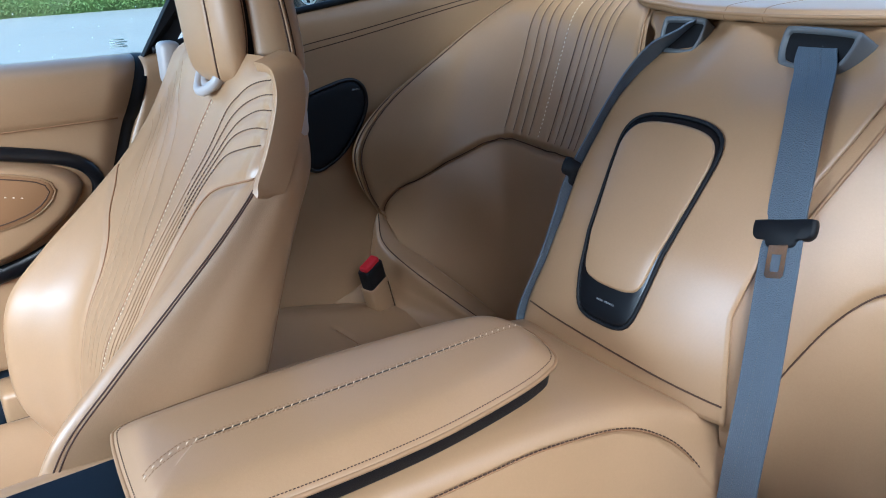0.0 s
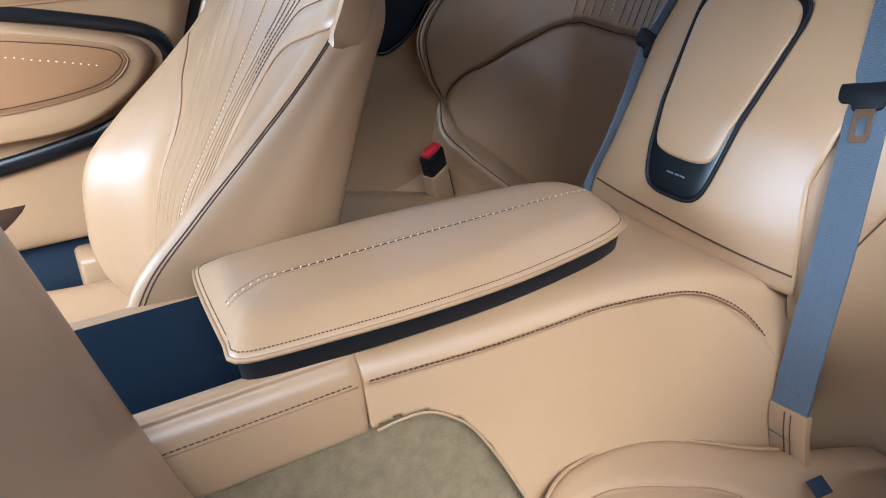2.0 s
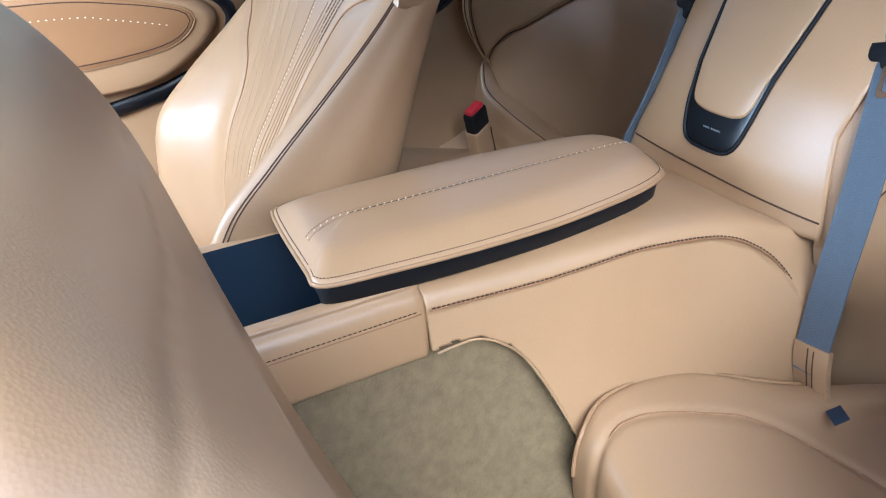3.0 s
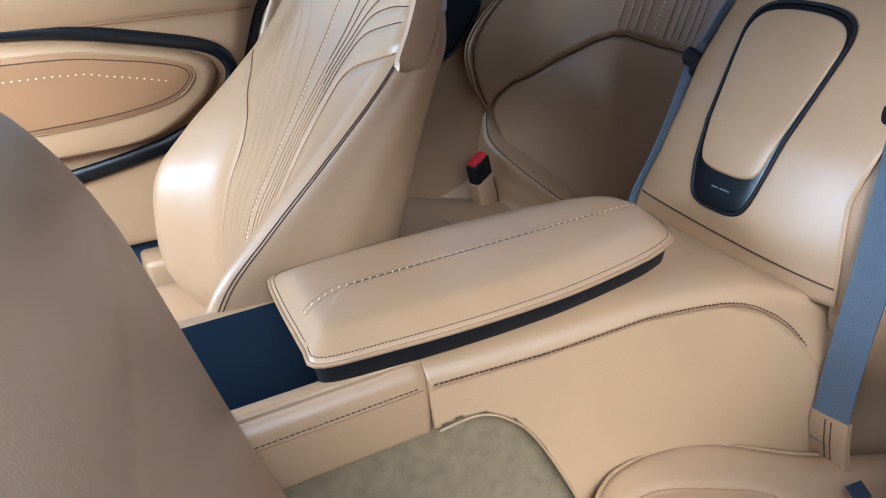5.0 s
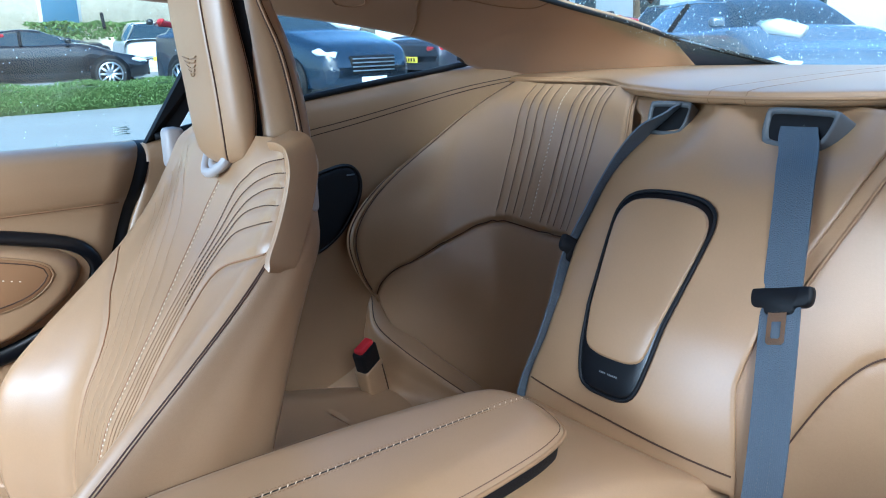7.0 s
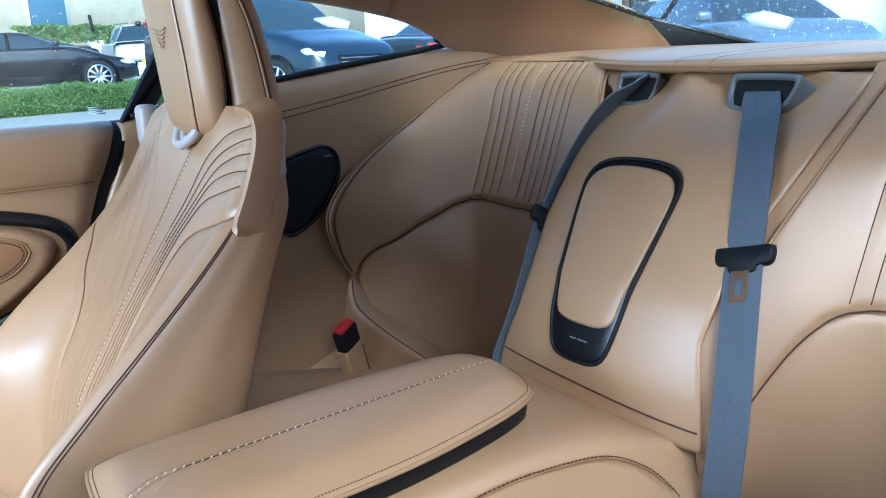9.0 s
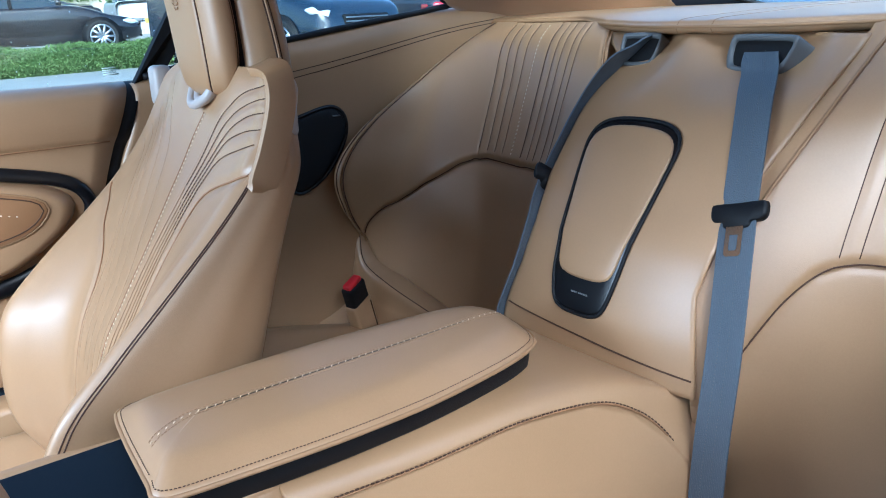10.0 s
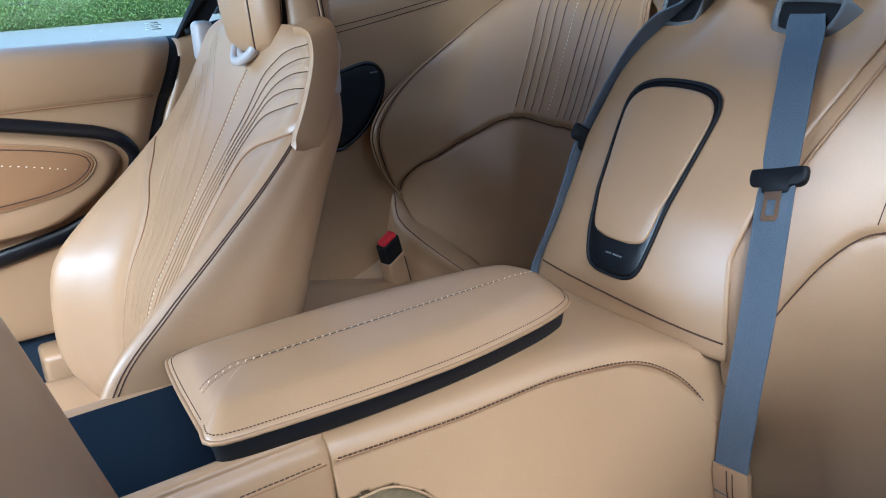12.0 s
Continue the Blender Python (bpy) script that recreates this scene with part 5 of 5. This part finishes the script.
part("roof", block(-14.4, 18.4, 27.8, 34.4, 7.0, 7.3, 0.1), slate, house)
dr = part("door", block(5.2, 6.3, 28.1, 28.3, 1.3, 3.4, 0.02), blue_door, house, "blue painted door")
part("frame", block(5.1, 6.4, 28.14, 28.22, 1.25, 3.5), white_wall, dr)
for wx in (-8.0, -3.0, 1.6, 9.5, 13.5):
    for wz in (1.9, 4.9):
        wdw = part("window", block(wx, wx + 1.3, 28.1, 28.25, wz, wz + 1.2, 0.02), dark_glass, house)
        part("frame", block(wx - 0.08, wx + 1.38, 28.15, 28.22, wz - 0.08, wz + 1.28), blue_door, wdw)
        part("sill", block(wx - 0.12, wx + 1.42, 28.0, 28.25, wz - 0.16, wz - 0.06, 0.02), white_wall, wdw)
# Added out of view behind the camera to keep low sky off the far side.
sky_blocker = thing("house", (0, -8, 0), "unseen brown block added to hold back low sky light on the near side", "house")
part("wall", block(-12, 16, -12, -6.0, -0.4, 3.2), mat("blocker_brown", (0.26, 0.2, 0.16), 0.85, vary=0.2, coarse=1.5), sky_blocker)
part("roof", block(-12.3, 16.3, -12.3, -5.8, 3.2, 3.4, 0.08), slate, sky_blocker)
villa = thing("house", (30, 20, 0), "white rendered building beyond the car park", "house")
part("wall", block(27, 40, 12, 30, -0.2, 6.5), white_wall, villa)
part("roof", block(26.6, 40.4, 11.6, 30.4, 6.5, 6.9, 0.1), slate, villa)
for wy in (13.5, 17.0, 20.5, 24.0, 27.0):
    for wz in (1.2, 4.0):
        part("window", block(26.93, 27.05, wy, wy + 1.2, wz, wz + 1.4, 0.02), dark_glass, villa)
shed = thing("house", (35, -8, 0), "grey brick building behind the car park", "house")
part("wall", block(28, 40, -18, 9, -0.2, 5.0), mat("grey_brick", (0.5, 0.48, 0.45), 0.85, vary=0.15, coarse=1.5), shed)
part("roof", block(27.6, 40.4, -18.4, 9.4, 5.0, 5.3, 0.1), slate, shed)


def tree(x, y, h, label):
    ob = thing("tree", (x, y, 0), label, "tree", "trees")
    bark = mat("bark", (0.12, 0.085, 0.055), 0.9, vary=0.3, grain=0.8, grain_scale=40)
    part("trunk", tube(spline([(x, y, -0.2), (x + 0.1, y, h * 0.3), (x - 0.05, y + 0.1, h * 0.6), (x, y, h * 0.85)], 14), np.linspace(0.16, 0.03, 14), 9), bark, ob)
    for k in range(7):
        a, z = k * 2.4, h * (0.35 + 0.07 * k)
        part("limb", tube(np.array([(x, y, z), (x + math.cos(a) * h * 0.12, y + math.sin(a) * h * 0.12, z + h * 0.1), (x + math.cos(a) * h * 0.22, y + math.sin(a) * h * 0.22, z + h * 0.22)]), np.array([0.06, 0.04, 0.015]), 6), bark, ob)
    pts = []
    for k in range(26):
        c = np.array([x, y, h * 0.72]) + rng.normal(size=3) * np.array([h * 0.17, h * 0.17, h * 0.14])
        pts.append(c + rng.normal(size=(90, 3)) * h * 0.055)
    part("crown", leaves(np.vstack(pts), 0.10, 0.2), leaf_mat, ob, flat=True)
    return ob


tree(19.5, 15.6, 5.5, "young broadleaf tree beside the white building")
tree(23.0, 13.0, 6.0, "leafy green tree at the car park's edge")
XF[0] = Matrix.Identity(4)

# ---- small things in the cabin ----
spk = thing("door_speaker", (0.57, 0.68, 0.66), "black speaker grille set into the tan side trim", "speaker")


def on_trim(loop, lift):
    l = np.asarray(loop, float)
    return np.stack([l[:, 0], 0.688 - np.broadcast_to(lift, len(l)), l[:, 1]], 1)


spk_loop = spline([(0.50, 0.80), (0.55, 0.818), (0.598, 0.826), (0.624, 0.812), (0.632, 0.785), (0.622, 0.75), (0.585, 0.70), (0.545, 0.672), (0.51, 0.665), (0.48, 0.70), (0.475, 0.76)], 60, True)
part("grille", cushioned(spk_loop, -0.004, 0.008, 0.01, 4, on_trim), black_matt, spk)
part("rim", tube(on_trim(spk_loop, 0.004), 0.004, 8, True), black, spk)
part("label_bar", block(0.600, 0.616, 0.6765, 0.6795, 0.806, 0.8085), grey_plastic, spk)


def buckle(m, label):
    keep = XF[0]
    XF[0] = keep @ m
    ob = thing("belt_buckle", (0, 0, -0.05), label, "buckle", "rear belt buckles")
    part("housing", block(-0.017, 0.017, -0.009, 0.009, -0.005, 0.036, 0.004), black_matt, ob, "black plastic buckle body")
    part("button", block(-0.014, 0.014, -0.0065, 0.0065, 0.03, 0.042, 0.003), red, ob, "red release button")
    part("sleeve", block(-0.019, 0.019, -0.011, 0.011, -0.05, 0.008, 0.005), leather, ob, "tan leather sleeve")
    part("seam", tube(np.array([(0.013, -0.0115, -0.058), (0.013, -0.0115, 0.0)]), 0.0009, 5), thread, ob)
    XF[0] = keep
    return ob


buckle(Matrix.Translation((0.590, 0.618, 0.430)) @ Euler((radians(4), radians(-20), radians(20))).to_matrix().to_4x4() @ Matrix.Diagonal((1.5, 1.5, 1.5, 1)), "rear belt buckle with a red button in a tan sleeve")
tag = part("child_seat_tag", block(-0.012, 0.012, -0.001, 0.001, -0.009, 0.009, 0.0006), navy)
tag.matrix_world = Matrix.Translation((0.514, -0.299, 0.384)) @ Euler((radians(60), 0, radians(62))).to_matrix().to_4x4()
tagged(tag, "small dark child-seat anchor tag at the cushion's edge", "tag")
ring = part("tag_mark", tube(np.array([(-0.004 + math.cos(a) * 0.004, -0.0014, math.sin(a) * 0.004 + 0.001) for a in np.linspace(0, 2 * math.pi, 16, endpoint=False)]), 0.0007, 5, True), grey_plastic)
ring.parent = tag
for k in range(2):
    bar = part("tag_bar", block(0.002, 0.009, -0.0016, -0.0010, -0.003 + k * 0.005, -0.001 + k * 0.005), grey_plastic)
    bar.parent = tag
# plain bars for the maker's name on the speaker frame
for k in range(11):
    if k == 4:
        continue
    yy = 0.014 - k * 0.0027
    q = on_panel(np.array([(yy, 0.6245), (yy - 0.0019, 0.6245), (yy - 0.0019, 0.6268), (yy, 0.6268)]), 0.0034)
    part("name_bar", (q, [(0, 1, 2, 3)]), grey_plastic, bezel, thick=0.0004, flat=True)

# stitched edge and dots on the door armrest
part("stitching", stitches(spline([(-0.5, 0.6535, 0.752), (-0.145, 0.6535, 0.749), (-0.06, 0.6535, 0.737), (0.029, 0.6535, 0.716)], 160), 0.003, 0.008, 0.0011), thread_pale, door, "cream contrast stitching")
pad_ring = np.stack([c0[0] + (pad_loop[:, 0] - c0[0]) * 0.975, c0[1] + (pad_loop[:, 1] - c0[1]) * 0.86], 1)
part("seam", tube(on_door(pad_ring, 0.0335), 0.001, 5, True), thread, door)

# sticker on the door glass, as plain bars
for k in range(4):
    part("sticker_bar", block(0.196, 0.222 - 0.004 * (k % 2), 0.7225, 0.7235, 0.916 + 0.0035 * k, 0.918 + 0.0035 * k), plate_white, door)

# rain drops on the panes
drop_mat = mat("water_drop", (0.9, 0.93, 0.95), 0.08, vary=0.02, coat=1.0)


def drops(corners, count, name, label, r):
    c = np.array(corners, float)
    out = []
    for _ in range(count):
        a, b = rng.uniform(0.02, 0.98, 2)
        p = (c[0] * (1 - a) + c[1] * a) * (1 - b) + (c[3] * (1 - a) + c[2] * a) * b
        k = r * rng.uniform(0.5, 1.3)
        o = np.array([(1, 0, 0), (0, 1, 0), (-1, 0, 0), (0, -1, 0), (0, 0, 1), (0, 0, -1)]) * k * np.array([1, 0.6, 1.2])
        out.append((p + o, [(0, 1, 4), (1, 2, 4), (2, 3, 4), (3, 0, 4), (1, 0, 5), (2, 1, 5), (3, 2, 5), (0, 3, 5)]))
    return tagged(part(name, joined(*out), drop_mat), label, "water", kind="stuff")


drops([(-0.2, 0.737, 0.90), (0.26, 0.74, 0.90), (0.34, 0.61, 1.12), (-0.2, 0.59, 1.14)], 130, "rain_drops", "small rain drops on the door window", 0.0009)
drops([(1.42, -0.3, 0.992), (1.42, 0.5, 0.992), (0.8, 0.46, 1.16), (0.8, -0.3, 1.16)], 1100, "rain_drops", "small rain drops on the rear window", 0.0012)
